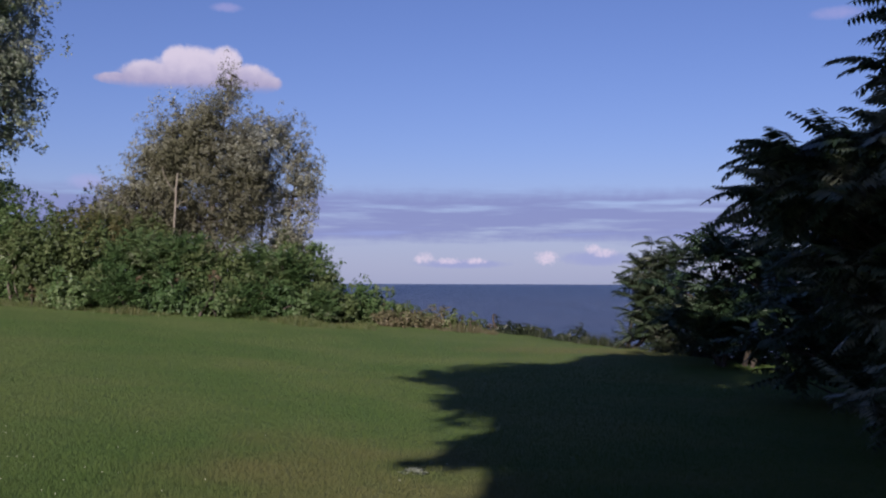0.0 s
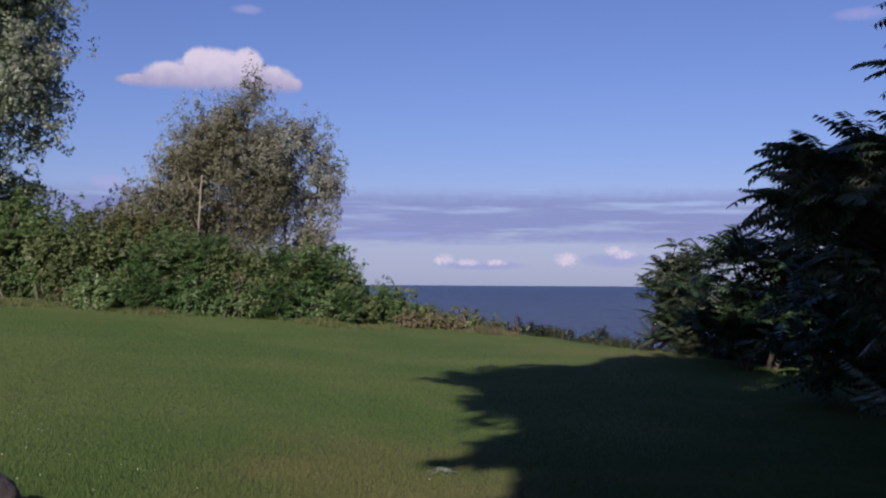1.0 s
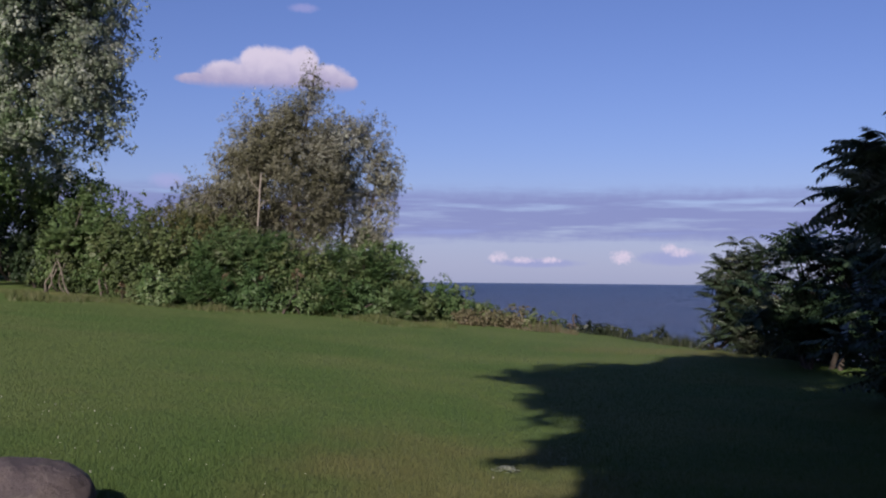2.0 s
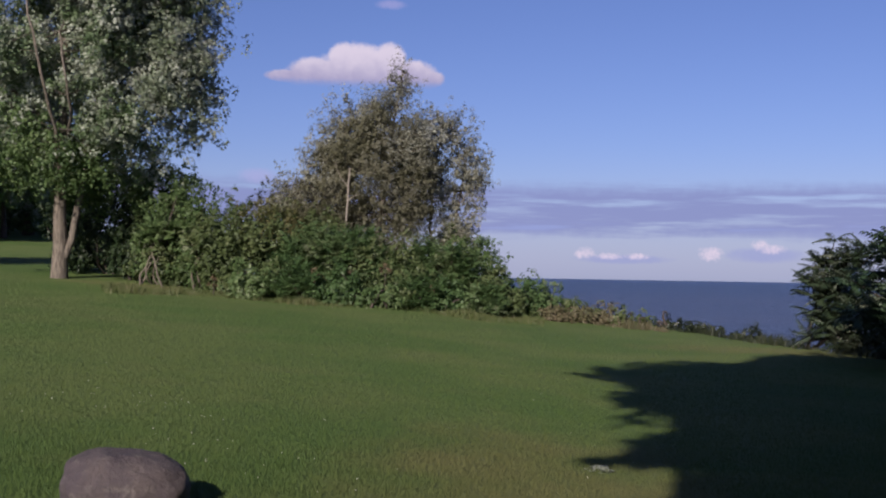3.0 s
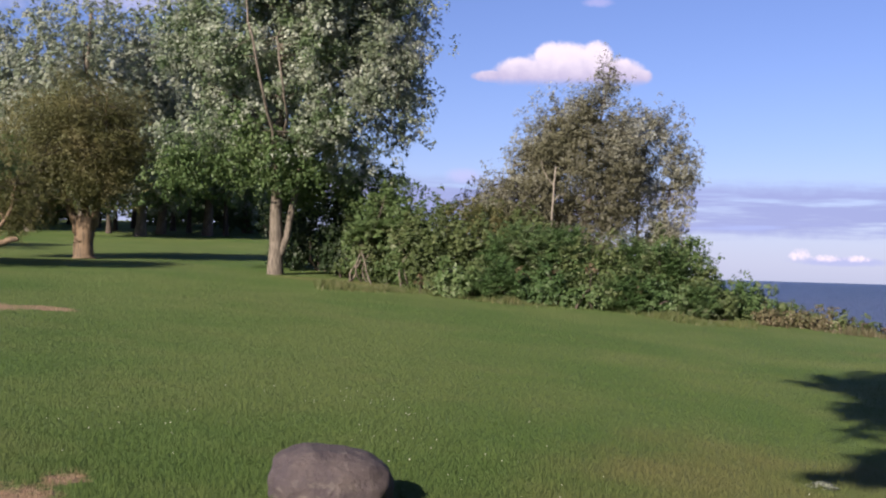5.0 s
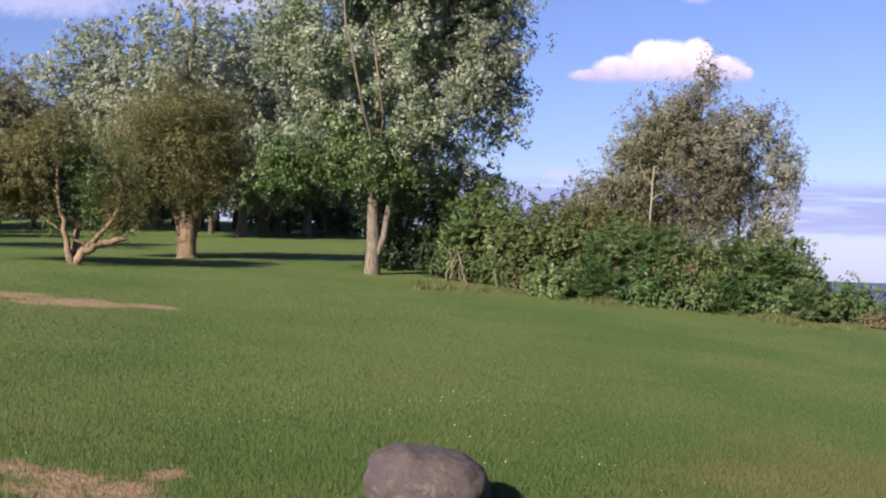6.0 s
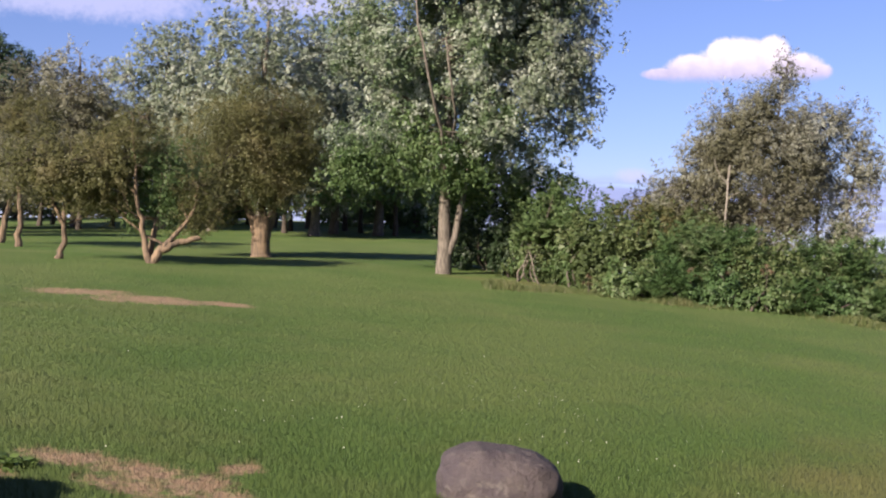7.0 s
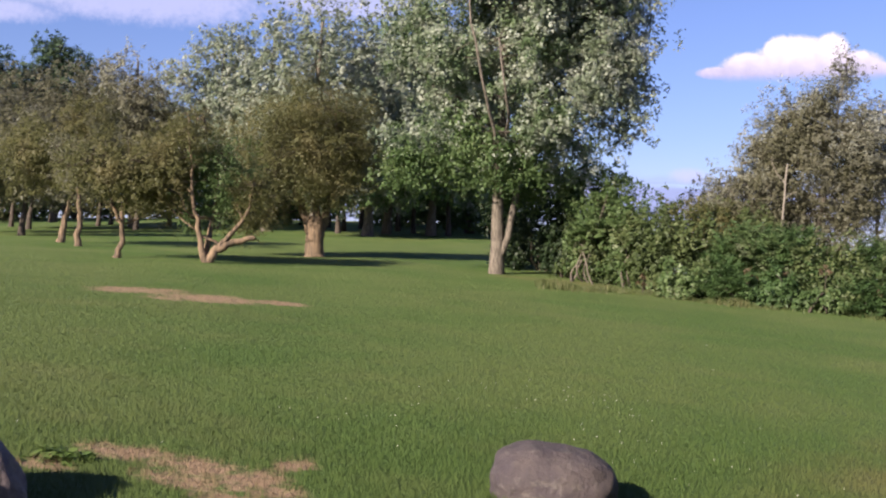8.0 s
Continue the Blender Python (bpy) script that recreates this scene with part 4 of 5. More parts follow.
SUMAC_LABEL, LEAFY_LABEL = "green feathery sumac shrub on the lake bank", "leafy green shrub on the lake bank"
FAR_LABEL = "dark undergrowth between the far poplar trunks"
BROWN_LABEL = "brownish-green willow shrub on the lake bank"
for az, dist, wide, tall, leaf, seed, label, feathered in (
        (22.0, 32.2, 1.0, 1.7, SCRUB, 102, LEAFY_LABEL, False), (19.6, 31.3, 1.4, 2.2, SCRUB, 103, LEAFY_LABEL, False),
        (17.4, 31.0, 1.4, 2.1, SCRUB, 104, BROWN_LABEL, False), (15.3, 30.6, 1.4, 1.9, BANK, 105, SUMAC_LABEL, True), (13.2, 31.0, 1.3, 1.9, BANK, 106, SUMAC_LABEL, True),
        (11.2, 30.6, 1.4, 1.8, SCRUB, 107, LEAFY_LABEL, False), (9.2, 31.0, 1.3, 1.8, BANK, 108, SUMAC_LABEL, True), (7.4, 31.2, 1.1, 1.7, SCRUB, 109, LEAFY_LABEL, False),
        (5.9, 31.6, 0.9, 1.2, BANK, 110, LEAFY_LABEL, False), (4.6, 31.8, 0.8, 1.05, BANK, 111, LEAFY_LABEL, False), (3.5, 32.0, 0.7, 0.75, BANK, 112, LEAFY_LABEL, False), (2.6, 32.2, 0.5, 0.5, SCRUB, 137, "low weedy shrub at the lawn's edge", False), (5.3, 31.0, 0.6, 0.6, SCRUB, 138, LEAFY_LABEL, False), (6.7, 30.4, 0.6, 0.7, BANK, 139, SUMAC_LABEL, True),
        (14.4, 32.6, 1.1, 1.9, SCRUB, 136, LEAFY_LABEL, False), (14.2, 29.6, 0.7, 0.9, BANK, 130, LEAFY_LABEL, False), (10.2, 29.8, 0.7, 0.8, BANK, 131, SUMAC_LABEL, True), (18.6, 29.6, 0.6, 0.8, GREEN, 132, LEAFY_LABEL, False), (8.0, 30.2, 0.6, 0.8, BANK, 133, LEAFY_LABEL, False), (12.2, 29.4, 0.5, 0.6, GREEN, 134, LEAFY_LABEL, False), (16.6, 29.4, 0.6, 0.9, BANK, 135, SUMAC_LABEL, True),
        (22.5, 33.5, 1.6, 2.3, SCRUB, 113, LEAFY_LABEL, False), (20.2, 34.0, 1.5, 2.5, SCRUB, 114, LEAFY_LABEL, False), (17.8, 34.0, 1.6, 2.6, OLIVE, 115, BROWN_LABEL, False),
        (7.4, 34.0, 1.2, 2.1, GREEN, 116, LEAFY_LABEL, False), (10.4, 33.6, 1.5, 2.2, RUSTY, 117, BROWN_LABEL, False),
        (25.4, 36.0, 1.5, 3.2, THICKET, 118, "thicket behind the large forked trunk, leaves coloured dark for its shade", False), (23.4, 34.6, 1.4, 3.0, THICKET, 119, "thicket behind the large forked trunk, leaves coloured dark for its shade", False),
        (26.9, 37.5, 1.3, 3.6, THICKET, 120, "thicket behind the large forked trunk, leaves coloured dark for its shade", False),
        (24.2, 33.9, 0.9, 2.0, THICKET, 121, "thicket behind the large forked trunk, leaves coloured dark for its shade", False), (22.6, 32.6, 0.9, 2.7, GREEN, 129, "young poplar thicket on the bank", False), (21.1, 32.0, 0.9, 2.3, GREEN, 128, LEAFY_LABEL, False),
        (30.3, 66, 2.8, 4.6, GREEN, 122, FAR_LABEL, False), (32.6, 68, 2.8, 5.0, GREEN, 123, FAR_LABEL, False), (38.0, 68, 2.6, 4.8, GREEN, 124, FAR_LABEL, False), (40.2, 68, 2.8, 4.8, GREEN, 125, FAR_LABEL, False), (28.2, 62, 2.8, 4.8, GREEN, 126, FAR_LABEL, False), (33.7, 72, 1.8, 4.6, GREEN, 127, FAR_LABEL, False)):
    shrub(az, dist, wide, tall, leaf, seed, label, feathered, dense=0.45 if dist > 50 else 1.0)
for k, (az, dist, wide, tall) in enumerate(((-3.0, 31.3, 0.45, 0.16), (-4.6, 30.6, 0.6, 0.22), (-6.3, 29.8, 0.7, 0.26), (-8.2, 29.2, 0.7, 0.36), (-10.0, 28.6, 0.7, 0.6))):
    shrub(az, dist, wide, tall, WEED, 350 + k, "low weed clump on the bank, coloured dark as in shade", False, "weeds on the bank", name="weed_clump")
for k, (az, dist, wide, tall) in enumerate(((2.1, 32.0, 0.35, 0.42), (1.5, 31.6, 0.3, 0.36), (0.9, 32.2, 0.35, 0.34), (0.2, 31.8, 0.3, 0.26), (-0.7, 31.6, 0.3, 0.24), (2.9, 31.2, 0.3, 0.36), (-1.6, 31.6, 0.25, 0.22))):
    shrub(az, dist, wide, tall, DRY if k % 2 else SCRUB, 370 + k, "low tan and green weed clump on the bank", False, "weeds on the bank", name="weed_clump")
# bushes added to fill the hollow; its shade is in their dark leaf colour
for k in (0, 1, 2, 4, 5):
    shrub(28.6 + 2.3 * k, 78, 3.2, 5.0, THICKET, 360 + k, "dark-toned bushes filling the shaded hollow of the wood", False, "deep undergrowth", 0.5)
DEAD = leaf_material("dead_leaves", [(0.0, (0.0851, 0.0607, 0.0355)), (0.6, (0.141, 0.102, 0.0629)), (1.0, (0.222, 0.17, 0.111))])
for az, dist, rise, seed in ((9.35, 29.75, 0.75, 401), (13.6, 29.7, 1.0, 402), (15.4, 29.5, 0.9, 403), (11.9, 29.7, 1.2, 404), (20.6, 29.8, 0.5, 405)):
    rng = np.random.default_rng(seed)
    x, y, z = seat(az, dist)
    dead = root_at("dead_spray", x, y, az, "dry tan-brown dead branch hanging in the shrubs", "branch", "dead branches in the shrubs")
    line, me = limb_mesh("stem", [(0, 0, -0.02), (0.05, 0, rise * 0.6), (0.02, 0, rise)], 0.018, 0.008, rng, n=6, sides=5)
    part("stem", me, BARK_DARK, dead)
    part("leaves", leaves_mesh("leaves", [(0.02, 0, rise), (0.1, 0, rise - 0.12), (-0.08, 0, rise - 0.15)], 14, 0.13, 0.12, rng, 0.3, 0.2, 1.4, (0, 0, rise)), DEAD, dead, kind="stuff")
for k in range(11):
    shrub(40.5 + 1.4 * k, 88, 2.8, 4.4 + 0.8 * math.sin(k * 2.1), GREEN if k % 3 else RUSTY, 140 + k, "dark hedge bush at the far end of the lawn", False, "far hedge", 0.35)


# ---- sumacs beside the lawn ----
def sumac(x, y, tips, seed, label, single, stems=5, size=1.0, fruits=0, leaf=None, bark=None, group="sumacs beside the lawn", thick=1.0):
    """A staghorn sumac: crooked stems that end in whorls of feathered leaves. single: how many of its leaves are parts."""
    rng = np.random.default_rng(seed)
    root = root_at("sumac", x, y, 0, label, "shrub", group)
    feet = [np.array([rng.normal(0, 0.35), rng.normal(0, 0.35), -0.05]) for _ in range(stems)]
    forks = []
    for k, foot in enumerate(feet):
        want = tips[rng.integers(len(tips))] * [0.55, 0.55, 0.6]
        line, me = limb_mesh("stem", [foot, (foot + want) / 2 + rng.normal(0, 0.12, 3), want], 0.06 * thick, 0.03 * thick, rng, n=8, sides=7, wobble=0.02)
        part("stem", me, bark or BARK_DARK, root)
        forks.append(line)
    nodes = np.concatenate([ln[3:] for ln in forks])
    V, F = [], []
    for c in tips:
        a = nodes[np.argmin(np.linalg.norm(nodes - c, axis=1))]
        v, f = tube([a, (a + c) / 2 + rng.normal(0, 0.08, 3) - [0, 0, 0.08], c], [0.022 * thick, 0.016 * thick, 0.010 * thick], 4)
        F += [tuple(i + len(V) for i in q) for q in f]
        V += v
    part("fine_branching", mesh_from("fine_branching", V, F), bark or BARK_DARK, root, kind="stuff")
    order = np.argsort(tips[:, 1] + tips[:, 0])      # nearest to the lawn first
    made, rest = 0, []
    for i in order:
        if made >= single:
            rest.append(tips[i])
            continue
        turn = rng.random() * 6.28
        for k in range(8):
            ob = new("frond", FROND_MESHES[rng.integers(len(FROND_MESHES))])
            ob.parent = root
            ob.matrix_basis = frond_turn(tips[i], turn + 2.4 * k + rng.normal(0, 0.25), -0.25 + 0.85 * k / 8 + rng.normal(0, 0.2), size * (0.75 + 0.5 * rng.random()))
            made += 1
    if rest:
        part("foliage", mesh_from("foliage", *sheaf(rest, rng, 8, size, FRONDS if single else MID_FRONDS, 0.85 if single else 1.0)), leaf or SUMAC, root, kind="stuff")
    for i in rng.choice(len(tips), fruits, replace=False):
        bm = bmesh.new()
        bmesh.ops.create_icosphere(bm, subdivisions=3, radius=1)
        for v in bm.verts:
            k = 1 + 0.25 * noise.noise(v.co * 5 + Vector(tips[i]))
            taper = 1 - 0.45 * (v.co.z * 0.5 + 0.5)
            v.co = Vector((v.co.x * 0.035 * taper * k, v.co.y * 0.035 * taper * k, v.co.z * 0.085))
        me = bpy.data.meshes.new("fruit")
        bm.to_mesh(me)
        bm.free()
        ob = part("fruit", me, FRUIT, root, "dark red upright fruit cone")
        ob.location = Vector(tips[i]) + Vector((0, 0, 0.10))
    return root


srng = np.random.default_rng(77)
sumac(4.9, 10.8, fill([(-1.15, 0, 2.75, 0.75, 0.8, 0.40), (-0.8, 0, 2.95, 0.8, 0.8, 0.35), (-1.25, 0, 2.95, 0.5, 0.6, 0.2), (-0.1, -0.1, 3.15, 0.8, 0.8, 0.3), (0.25, -0.2, 3.6, 0.7, 0.8, 0.3), (0.5, -0.2, 4.2, 0.65, 0.8, 0.4), (0.45, -0.2, 4.6, 0.7, 0.8, 0.8), (-0.1, -0.2, 3.95, 0.5, 0.7, 0.25), (0.1, -0.3, 4.2, 0.45, 0.6, 0.5), (0.35, -0.2, 5.3, 0.6, 0.7, 0.6), (0.9, -0.2, 5.2, 0.7, 0.8, 0.6), (-0.2, 0, 2.3, 1.3, 1.2, 0.6), (0.7, 0, 3.2, 1.3, 1.2, 0.8), (1.5, 0, 4.3, 1.2, 1.2, 0.9), (0.3, 0, 1.4, 1.4, 1.2, 0.8), (0.9, -0.2, 0.6, 1.7, 1.2, 0.5), (1.2, 0, 2.2, 1.4, 1.2, 1.0)], 11, srng, 0.5), 81,
      "tall dark staghorn sumac in shade beside the lawn", 290, 7, size=1.1, fruits=9)
# these sumacs and shrubs carry their shade or sun in the leaf colour
sumac(6.4, 15.5, fill([(0, 0, 1.7, 1.9, 1.6, 1.2), (0.3, 0, 2.7, 1.5, 1.3, 0.8), (-0.3, 0, 0.8, 1.7, 1.4, 0.7)], 7, srng, 0.5), 82, "shaded staghorn sumac behind the tall one", 0, 5, size=1.2, leaf=SHADE_SUMAC)
sumac(6.2, 22.5, fill([(0, 0, 1.5, 1.5, 1.4, 1.0), (0.1, 0, 2.4, 1.2, 1.1, 0.6), (-0.5, 0, 0.9, 1.2, 1.2, 0.7)], 8, srng, 0.5), 83, "dark staghorn sumac near the bank", 0, 5, size=1.15, leaf=SHADE_SUMAC)
sumac(4.9, 26.6, fill([(0.1, 0, 1.6, 0.6, 0.7, 0.8), (0.0, 0, 2.45, 0.35, 0.35, 0.35), (0.6, 0, 1.0, 0.9, 0.9, 0.8), (0.9, 0, 2.15, 0.7, 0.6, 0.5), (0.3, -0.2, 0.45, 0.9, 0.7, 0.4)], 11, srng, 0.5), 84, "small sumac at the bank with sunlight toned into its leaves", 0, 4, leaf=LIT_SUMAC)
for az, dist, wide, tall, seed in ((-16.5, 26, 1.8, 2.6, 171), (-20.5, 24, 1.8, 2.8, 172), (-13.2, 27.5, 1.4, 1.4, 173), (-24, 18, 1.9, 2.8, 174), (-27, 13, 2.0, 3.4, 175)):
    shrub(az, dist, wide, tall, SHADE_SUMAC, seed, "dark shaded shrub beside the sumacs", True, "shaded shrubs by the sumacs", 0.55)

for az, dist, tips, seed in ((23.5, 31.9, [(-0.1, 0, 1.35, 0.5, 0.45, 0.25), (0.25, 0, 1.65, 0.4, 0.4, 0.2)], 85), (21.3, 31.6, [(0, 0, 1.4, 0.6, 0.5, 0.25), (0.5, 0.1, 1.1, 0.4, 0.4, 0.2), (-0.2, 0.2, 1.7, 0.4, 0.4, 0.2)], 86)):
    bx, by, bz = seat(az, dist)
    sumac(bx, by, fill(tips, 16, srng, 0.4), seed, "low green sumac with bare crooked pale stems", 0, 5, 0.8, leaf=GREEN, bark=BARK_GREY, group="sumacs on the bank", thick=0.5)

# ---- trees behind the camera that throw the wide shadow ----
for c, along, stems, masses, dense, seed, airy in (
        (0.0, -5.0, [([(0, 0, 0), (-0.1, 0, 3.0), (0.1, 0, 7.0), (0.3, 0, 13.0)], 0.32, 0.08), ([(-0.1, 0, 4.0), (-0.8, 0, 7.0), (-1.8, 0, 9.8), (-2.8, 0, 12.0)], 0.16, 0.05), ([(0, 0, 5), (1.5, 0, 8), (2.5, 0, 11)], 0.15, 0.04)],
         [(0.0, 0, 6.8, 1.7, 1.8, 2.0), (-1.08, 0, 9.3, 1.8, 2.0, 2.0), (-2.6, 0, 11.8, 1.9, 2.0, 1.4), (-1.3, 0, 13.4, 1.9, 2.0, 1.4), (1.0, 0, 8.1, 2.6, 2.4, 2.3), (3.2, 0, 6.2, 3.0, 2.4, 2.5)], 23, 91, [(1.7, 0, 11.9, 1.5, 1.2, 1.3), (3.5, 0, 9.8, 2.0, 1.6, 1.8), (0.2, 0, 11.0, 0.6, 1.0, 0.6), (-2.5, 0, 10.4, 1.0, 0.9, 0.9), (-2.0, 0, 10.2, 1.0, 0.9, 0.8)]),
        (-6.0, -5.5, [([(0, 0, 0), (0.1, 0, 3.0), (0, 0, 7.0), (0.1, 0, 12.0)], 0.3, 0.07)],
         [(0, 0, 9.5, 3.3, 2.5, 3.6), (-2.0, 0, 7.5, 2.5, 2.0, 2.8), (2.0, 0, 7.5, 3.0, 2.5, 3.0), (0.5, 0, 12.5, 2.8, 2.2, 2.0)], 10, 92, [])):
    h = radians(HEADING)
    px, py = -c * math.cos(h) - along * math.sin(h), -c * math.sin(h) + along * math.cos(h)
    tree("poplar_tree", 0, 0, "broad old poplar on the lawn that shades the sumacs", stems, masses,
         POPLAR, BARK_GREY, seed, density=dense, per=20, spread=0.55, size=0.29, aspect=0.78, limbs=8, at=(px, py), turn=HEADING, group="shade poplars", cut=-2, loose=-0.14, grain=0.7, extra=[(airy, GREEN)] if airy else [])


# unseen trees added round the lawn to cut sky light in the shadow
for wx, wy, wt, ws in ((11.5, 5.5, 12.0, 93), (16.0, 14.0, 13.0, 94), (21.0, 24.0, 12.0, 95), (13.0, -6.0, 13.0, 96), (-1.0, -20.0, 13.0, 97), (10.5, 10.0, 12.5, 99)):
    tree("poplar_tree", 0, 0, "unseen poplar added beside the lawn to block sky light", [([(0, 0, 0), (0.1, 0, 3), (0, 0, wt - 2)], 0.25, 0.06)],
         [(0, 0, wt * 0.68, 3.2, 3.2, wt * 0.3), (-1.5, 0, wt * 0.42, 2.6, 2.6, wt * 0.22), (1.6, 0.3, wt * 0.4, 2.6, 2.6, wt * 0.22), (0, 0, wt * 0.22, 2.6, 2.4, wt * 0.16)],
         GREEN, BARK_GREY, ws, density=6, per=16, spread=0.7, size=0.38, aspect=0.8, limbs=6, at=(wx, wy), turn=0, group="wood beside the lawn")


# added canopy, always out of view, that darkens the corner and the sumacs
for (wx, wy), stems, masses, ws in (
        ((7.0, 2.2), [([(0, 0, 0), (-0.3, 0.2, 3), (-1.2, 0.9, 6), (-2.4, 1.8, 9)], 0.28, 0.07), ([(-0.5, 0.4, 4), (-0.4, 2.0, 6.5), (-1.2, 4.0, 8.5)], 0.15, 0.05)],
         [(-1.6, 1.6, 9.4, 2.4, 2.6, 1.4), (0.4, 0, 9, 2.6, 3.0, 2.5), (-0.6, 4.2, 9.0, 2.4, 2.4, 1.5), (-3.4, -0.4, 9.9, 2.0, 2.2, 1.2), (1.4, 3.0, 7.5, 2.2, 2.4, 1.8)], 101),
        ((8.8, 8.5), [([(0, 0, 0), (-0.2, 0, 3), (-1.0, 0, 6), (-2.2, 0, 8.5)], 0.26, 0.07), ([(-0.4, 0, 4), (-1.5, -1.5, 6), (-3.5, -3.0, 7)], 0.14, 0.05)],
         [(-2.2, 0.5, 8.6, 2.8, 3.2, 1.9), (0, 1.5, 9.0, 2.8, 3.0, 2.2), (-3.6, -2.6, 7.0, 2.6, 2.4, 1.1), (-1.0, -2.0, 7.6, 2.6, 2.4, 1.6), (0.5, 4.0, 7.5, 2.4, 2.4, 1.8), (0.5, 0, 4.5, 2.0, 2.4, 2.4), (-5.3, 1.2, 8.6, 2.0, 2.2, 1.0)], 102),
        ((4.6, -2.6), [([(0, 0, 0), (-0.1, 0.3, 2.4), (-0.7, 1.5, 4.2), (-1.6, 3.0, 4.9)], 0.24, 0.06), ([(-0.1, 0.4, 2.8), (0.2, 2.2, 4.3), (0.5, 4.0, 4.8)], 0.14, 0.05)],
         [(-1.6, 3.3, 5.0, 2.2, 2.0, 0.55), (0.6, 4.0, 4.9, 2.2, 2.0, 0.5), (-0.4, 1.0, 5.6, 2.6, 2.2, 1.0), (2.0, 2.6, 5.6, 2.4, 2.4, 1.2), (0.4, 0.2, 3.9, 1.8, 1.6, 0.9)], 103)):
    tree("poplar_tree", 0, 0, "unseen leaning poplar added to deepen the shade of the corner", stems, masses,
         GREEN, BARK_GREY, ws, density=8, per=16, spread=0.65, size=0.36, aspect=0.8, limbs=8, at=(wx, wy), turn=0, group="wood beside the lawn", cut=0.05, grain=0.8)


# ---- grasses ----
def blades_mesh(name, X, Y, tall, width, rng, lean=0.35):
    n = len(X)
    Z = height(X, Y)
    a = rng.random(n) * 6.28
    H = tall * (0.6 + 0.8 * rng.random(n))
    lx, ly = rng.normal(0, lean, n) * H, rng.normal(0, lean, n) * H
    sx, sy = np.cos(a) * width * 0.5, np.sin(a) * width * 0.5
    base = np.stack([X, Y, Z - 0.004], 1)
    s = np.stack([sx, sy, np.zeros(n)], 1)
    tip = base + np.stack([lx, ly, H], 1)
    V = np.stack([base - s, base + s, tip], 1).reshape(-1, 3)
    return mesh_from(name, V, np.arange(3 * n).reshape(-1, 3))


def build_lawn_grass():
    rng = np.random.default_rng(200)
    n = 520000
    r = 3.4 * (34 / 3.4) ** (rng.random(n) ** 0.92)
    turn = -32 + 96 * rng.random(n)
    az = np.radians(turn)
    X, Y = -r * np.sin(az), r * np.cos(az)
    keep = rng.random(n) < np.clip((33 - r) / 14, 0, 1) * np.clip((r - 3.4) / 0.9, 0, 1) * np.clip((turn + 32) / 7, 0, 1) * np.clip((64 - turn) / 7, 0, 1)
    for x, y, a, b, turn in PATCHES:
        ca, sa = math.cos(radians(turn)), math.sin(radians(turn))
        u, v = ((X - x) * ca + (Y - y) * sa) / a, ((Y - y) * ca - (X - x) * sa) / b
        keep &= (u * u + v * v > 0.8 + 0.5 * np.sin(X * 19 + 3 * np.sin(Y * 11))) | (rng.random(n) < 0.32)
    X, Y, r = X[keep], Y[keep], r[keep]
    me = blades_mesh("lawn_grass", X, Y, 0.030 + 0.017 * np.exp(-((r - 4) / 6) ** 2), 0.0028 + 0.00050 * r, rng)
    tagged(part("lawn_grass", me, BLADE, kind="stuff"), "short mown green lawn grass", "grass")


def build_bank_grass(name, x0, x1, n, tall, mat, seed, label, deep=1.2, start=0.6, rise=0.0):
    rng = np.random.default_rng(seed)
    X = x0 + (x1 - x0) * rng.random(n)
    clump = np.round(X * 2.3) / 2.3
    X = np.where(rng.random(n) < 0.6, clump + rng.normal(0, 0.10, n), X)
    Y = np.interp(X, EDGE_X, EDGE_Y) - start + deep * rng.random(n)
    grow = 0.35 + 1.1 * np.abs(np.sin(clump * 5.3) * np.sin(clump * 1.7 + 1)) ** 1.5
    grow = grow * (1 + rise * np.exp(-((X + 2.4) / 1.4) ** 2))
    me = blades_mesh(name, X, Y, tall * grow, 0.020, rng, 0.2)
    tagged(part(name, me, mat, kind="stuff"), label, "grass")


build_lawn_grass()
build_bank_grass("dry_grass", -13.5, 1.5, 9000, 0.22, DRY, 211, "tall dry tan grass along the edge of the bank", 1.8, 2.0, 0.9)


def build_verge():
    rng = np.random.default_rng(213)
    n = 14000
    az = np.radians(3.5 + 22.5 * rng.random(n))
    r = 30.3 - 1.3 * np.abs(rng.normal(0, 0.5, n)) + 0.5 * np.sin(az * 40)
    grow = 0.5 + 0.9 * np.abs(np.sin(az * 61) * np.sin(az * 23 + 1))
    me = blades_mesh("verge_grass", -r * np.sin(az), r * np.cos(az), 0.15 * grow, 0.018, rng, 0.3)
    tagged(part("verge_grass", me, VERGE, kind="stuff"), "uncut tan and green grass in front of the shrubs", "grass")


build_verge()
build_bank_grass("tall_weeds", -0.2, 13, 7000, 0.19, WEED, 212, "tall weeds along the edge of the bank, coloured dark as in shade", 1.2, 0.6)


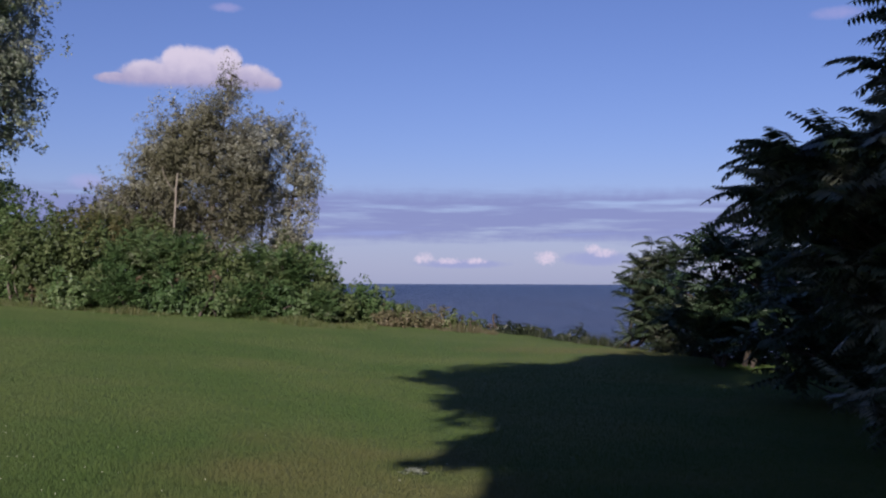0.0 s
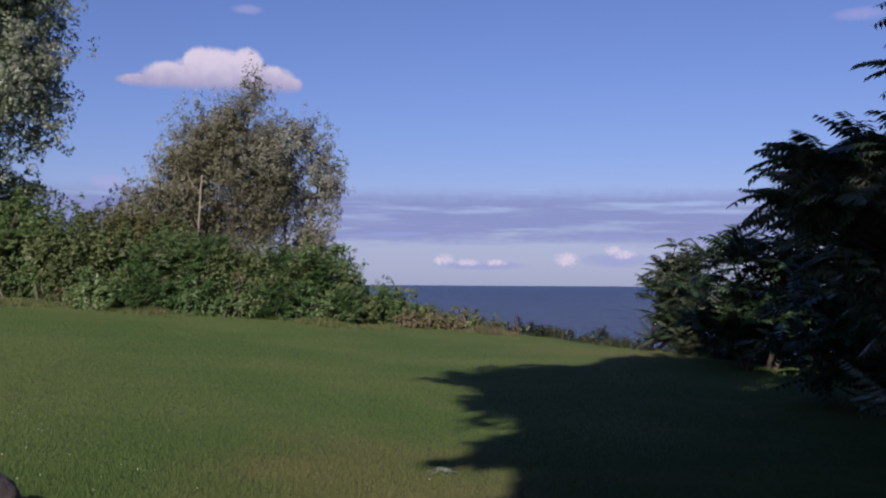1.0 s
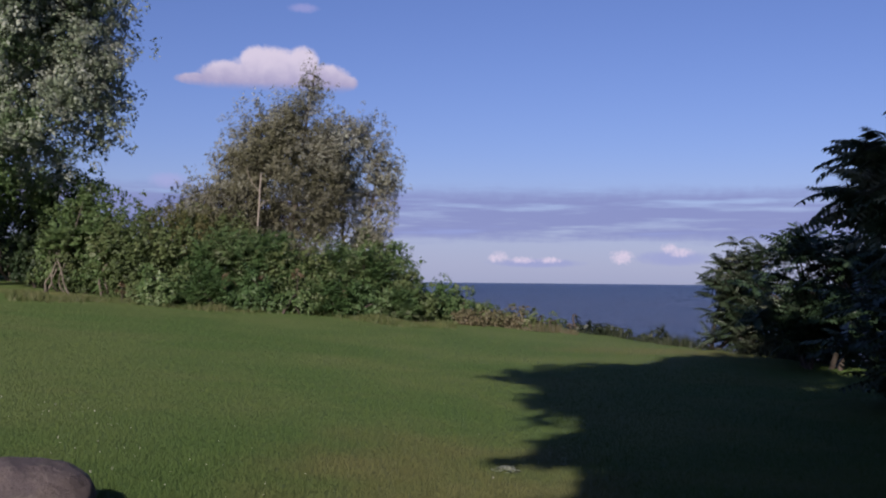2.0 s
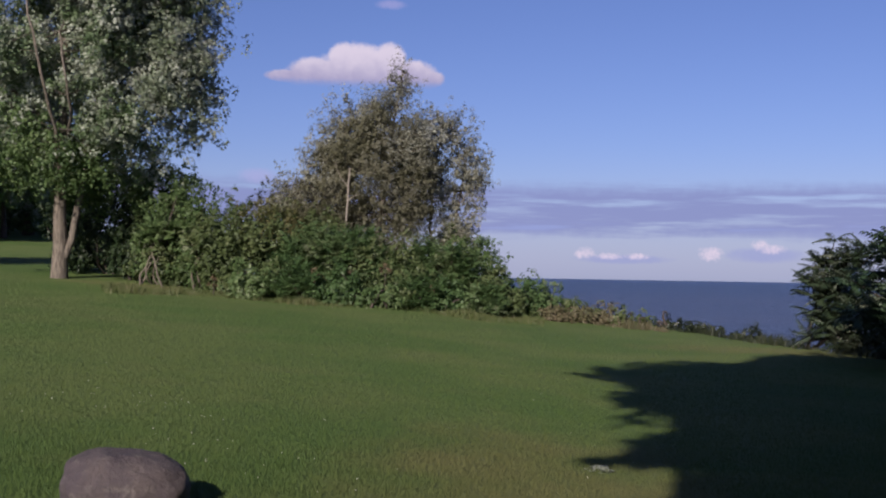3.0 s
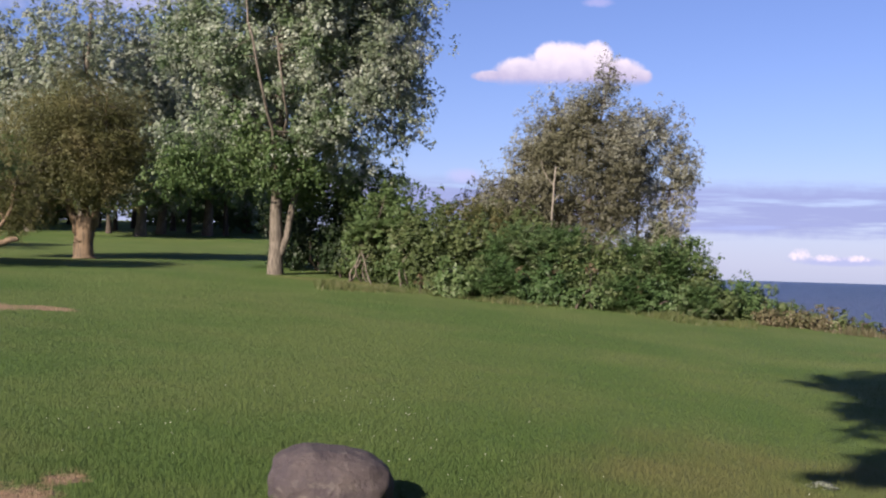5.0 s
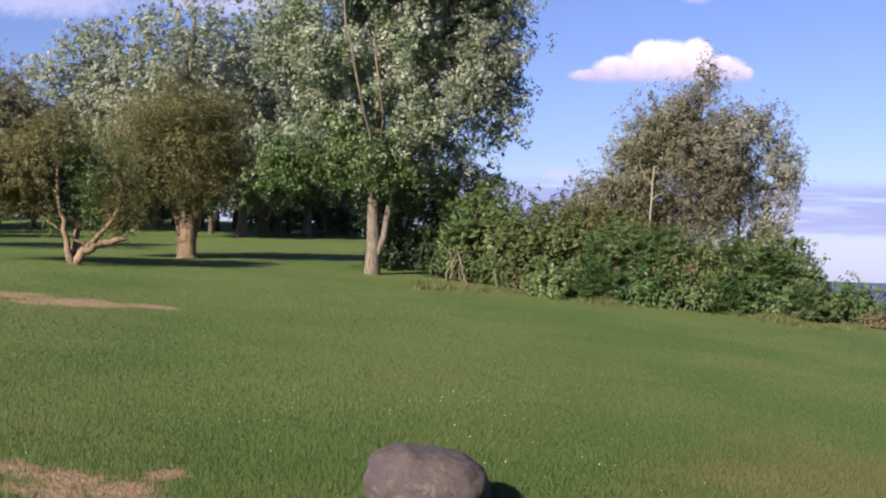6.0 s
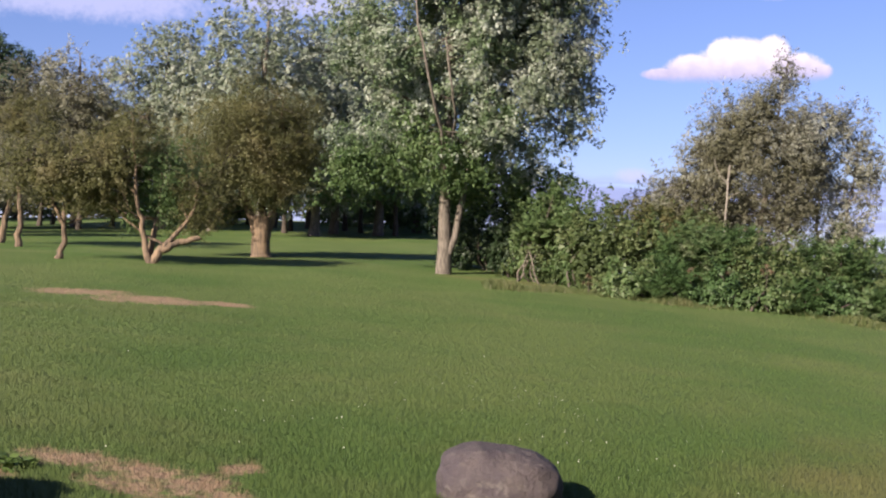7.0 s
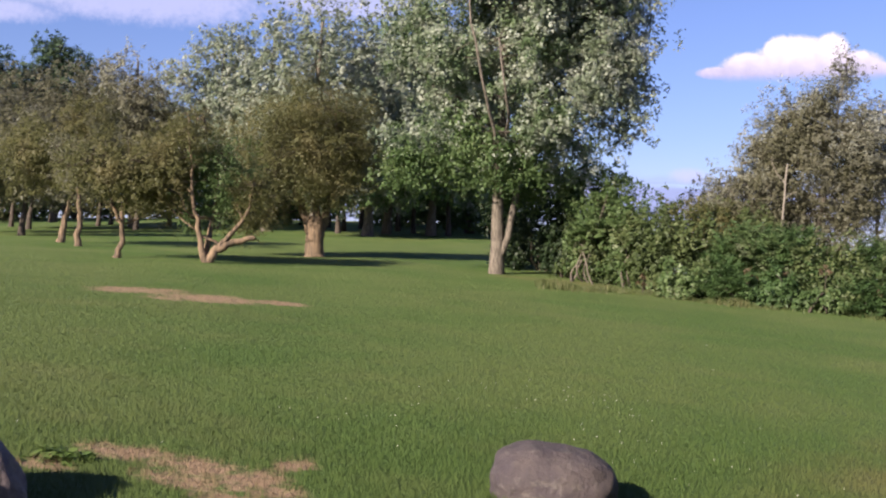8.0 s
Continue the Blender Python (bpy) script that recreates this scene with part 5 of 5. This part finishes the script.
def build_clover():
    rng = np.random.default_rng(220)
    n = 110
    r = 5.5 * (20 / 5.5) ** rng.random(n)
    az = np.radians(-2 + 54 * rng.random(n))
    X, Y = -r * np.sin(az), r * np.cos(az)
    for k, (cx, cy) in enumerate(((-4.4, 9.7), (-5.1, 10.3), (-5.5, 7.7), (-2.8, 7.9), (-3.6, 8.9))):      # loose colonies
        own = slice(14 * k, 14 * k + 14)
        X[own], Y[own] = cx + rng.normal(0, 0.4, 14), cy + rng.normal(0, 0.5, 14)
    Z = height(X, Y) + 0.045
    o = np.array([(1, 0, 0), (0, 1, 0), (-1, 0, 0), (0, -1, 0), (0, 0, 1), (0, 0, -1)]) * 0.0042
    V = (np.stack([X, Y, Z], 1)[:, None, :] + o[None] * (0.7 + 0.6 * rng.random((n, 1, 1)))).reshape(-1, 3)
    f = np.array([(0, 1, 4), (1, 2, 4), (2, 3, 4), (3, 0, 4), (1, 0, 5), (2, 1, 5), (3, 2, 5), (0, 3, 5)])
    F = (np.arange(n)[:, None, None] * 6 + f[None]).reshape(-1, 3)
    tagged(part("clover_flowers", mesh_from("clover_flowers", V, F), PETAL, kind="stuff"), "small white clover flowers scattered in the lawn", "flowers")


build_clover()


def weed_plant(x, y, seed, wide=0.10, leaf=None, label="low broad-leaved green weed beside the bare patch", group="weeds by the bare patch"):
    rng = np.random.default_rng(seed)
    root = root_at("weed_plant", x, y, 0, label, "weed", group)
    c = np.stack([rng.normal(0, wide, 16), rng.normal(0, wide, 16), 0.012 + 0.03 * rng.random(16)], 1)
    part("leaves", leaves_mesh("leaves", c, 9, 0.6 * wide, 0.060, rng, 0.55, 1.2, 0.0, (0, 0, -0.3), folded=True), leaf or ROSETTE, root, kind="stuff")
    for k in range(4):
        line, me = limb_mesh("stem", [(rng.normal(0, 0.04), rng.normal(0, 0.04), -0.01), tuple(c[k])], 0.004, 0.002, rng, n=4, sides=4, wobble=0.004)
        part("stem", me, GREEN, root)


for wx, wy, ws in ((-5.44, 4.76, 301), (-5.60, 4.78, 303)):
    weed_plant(wx, wy, ws, 0.075)
weed_plant(-0.25, 9.4, 307, 0.045, SILVER, "pale silvery weed tuft at the edge of the shade", "")
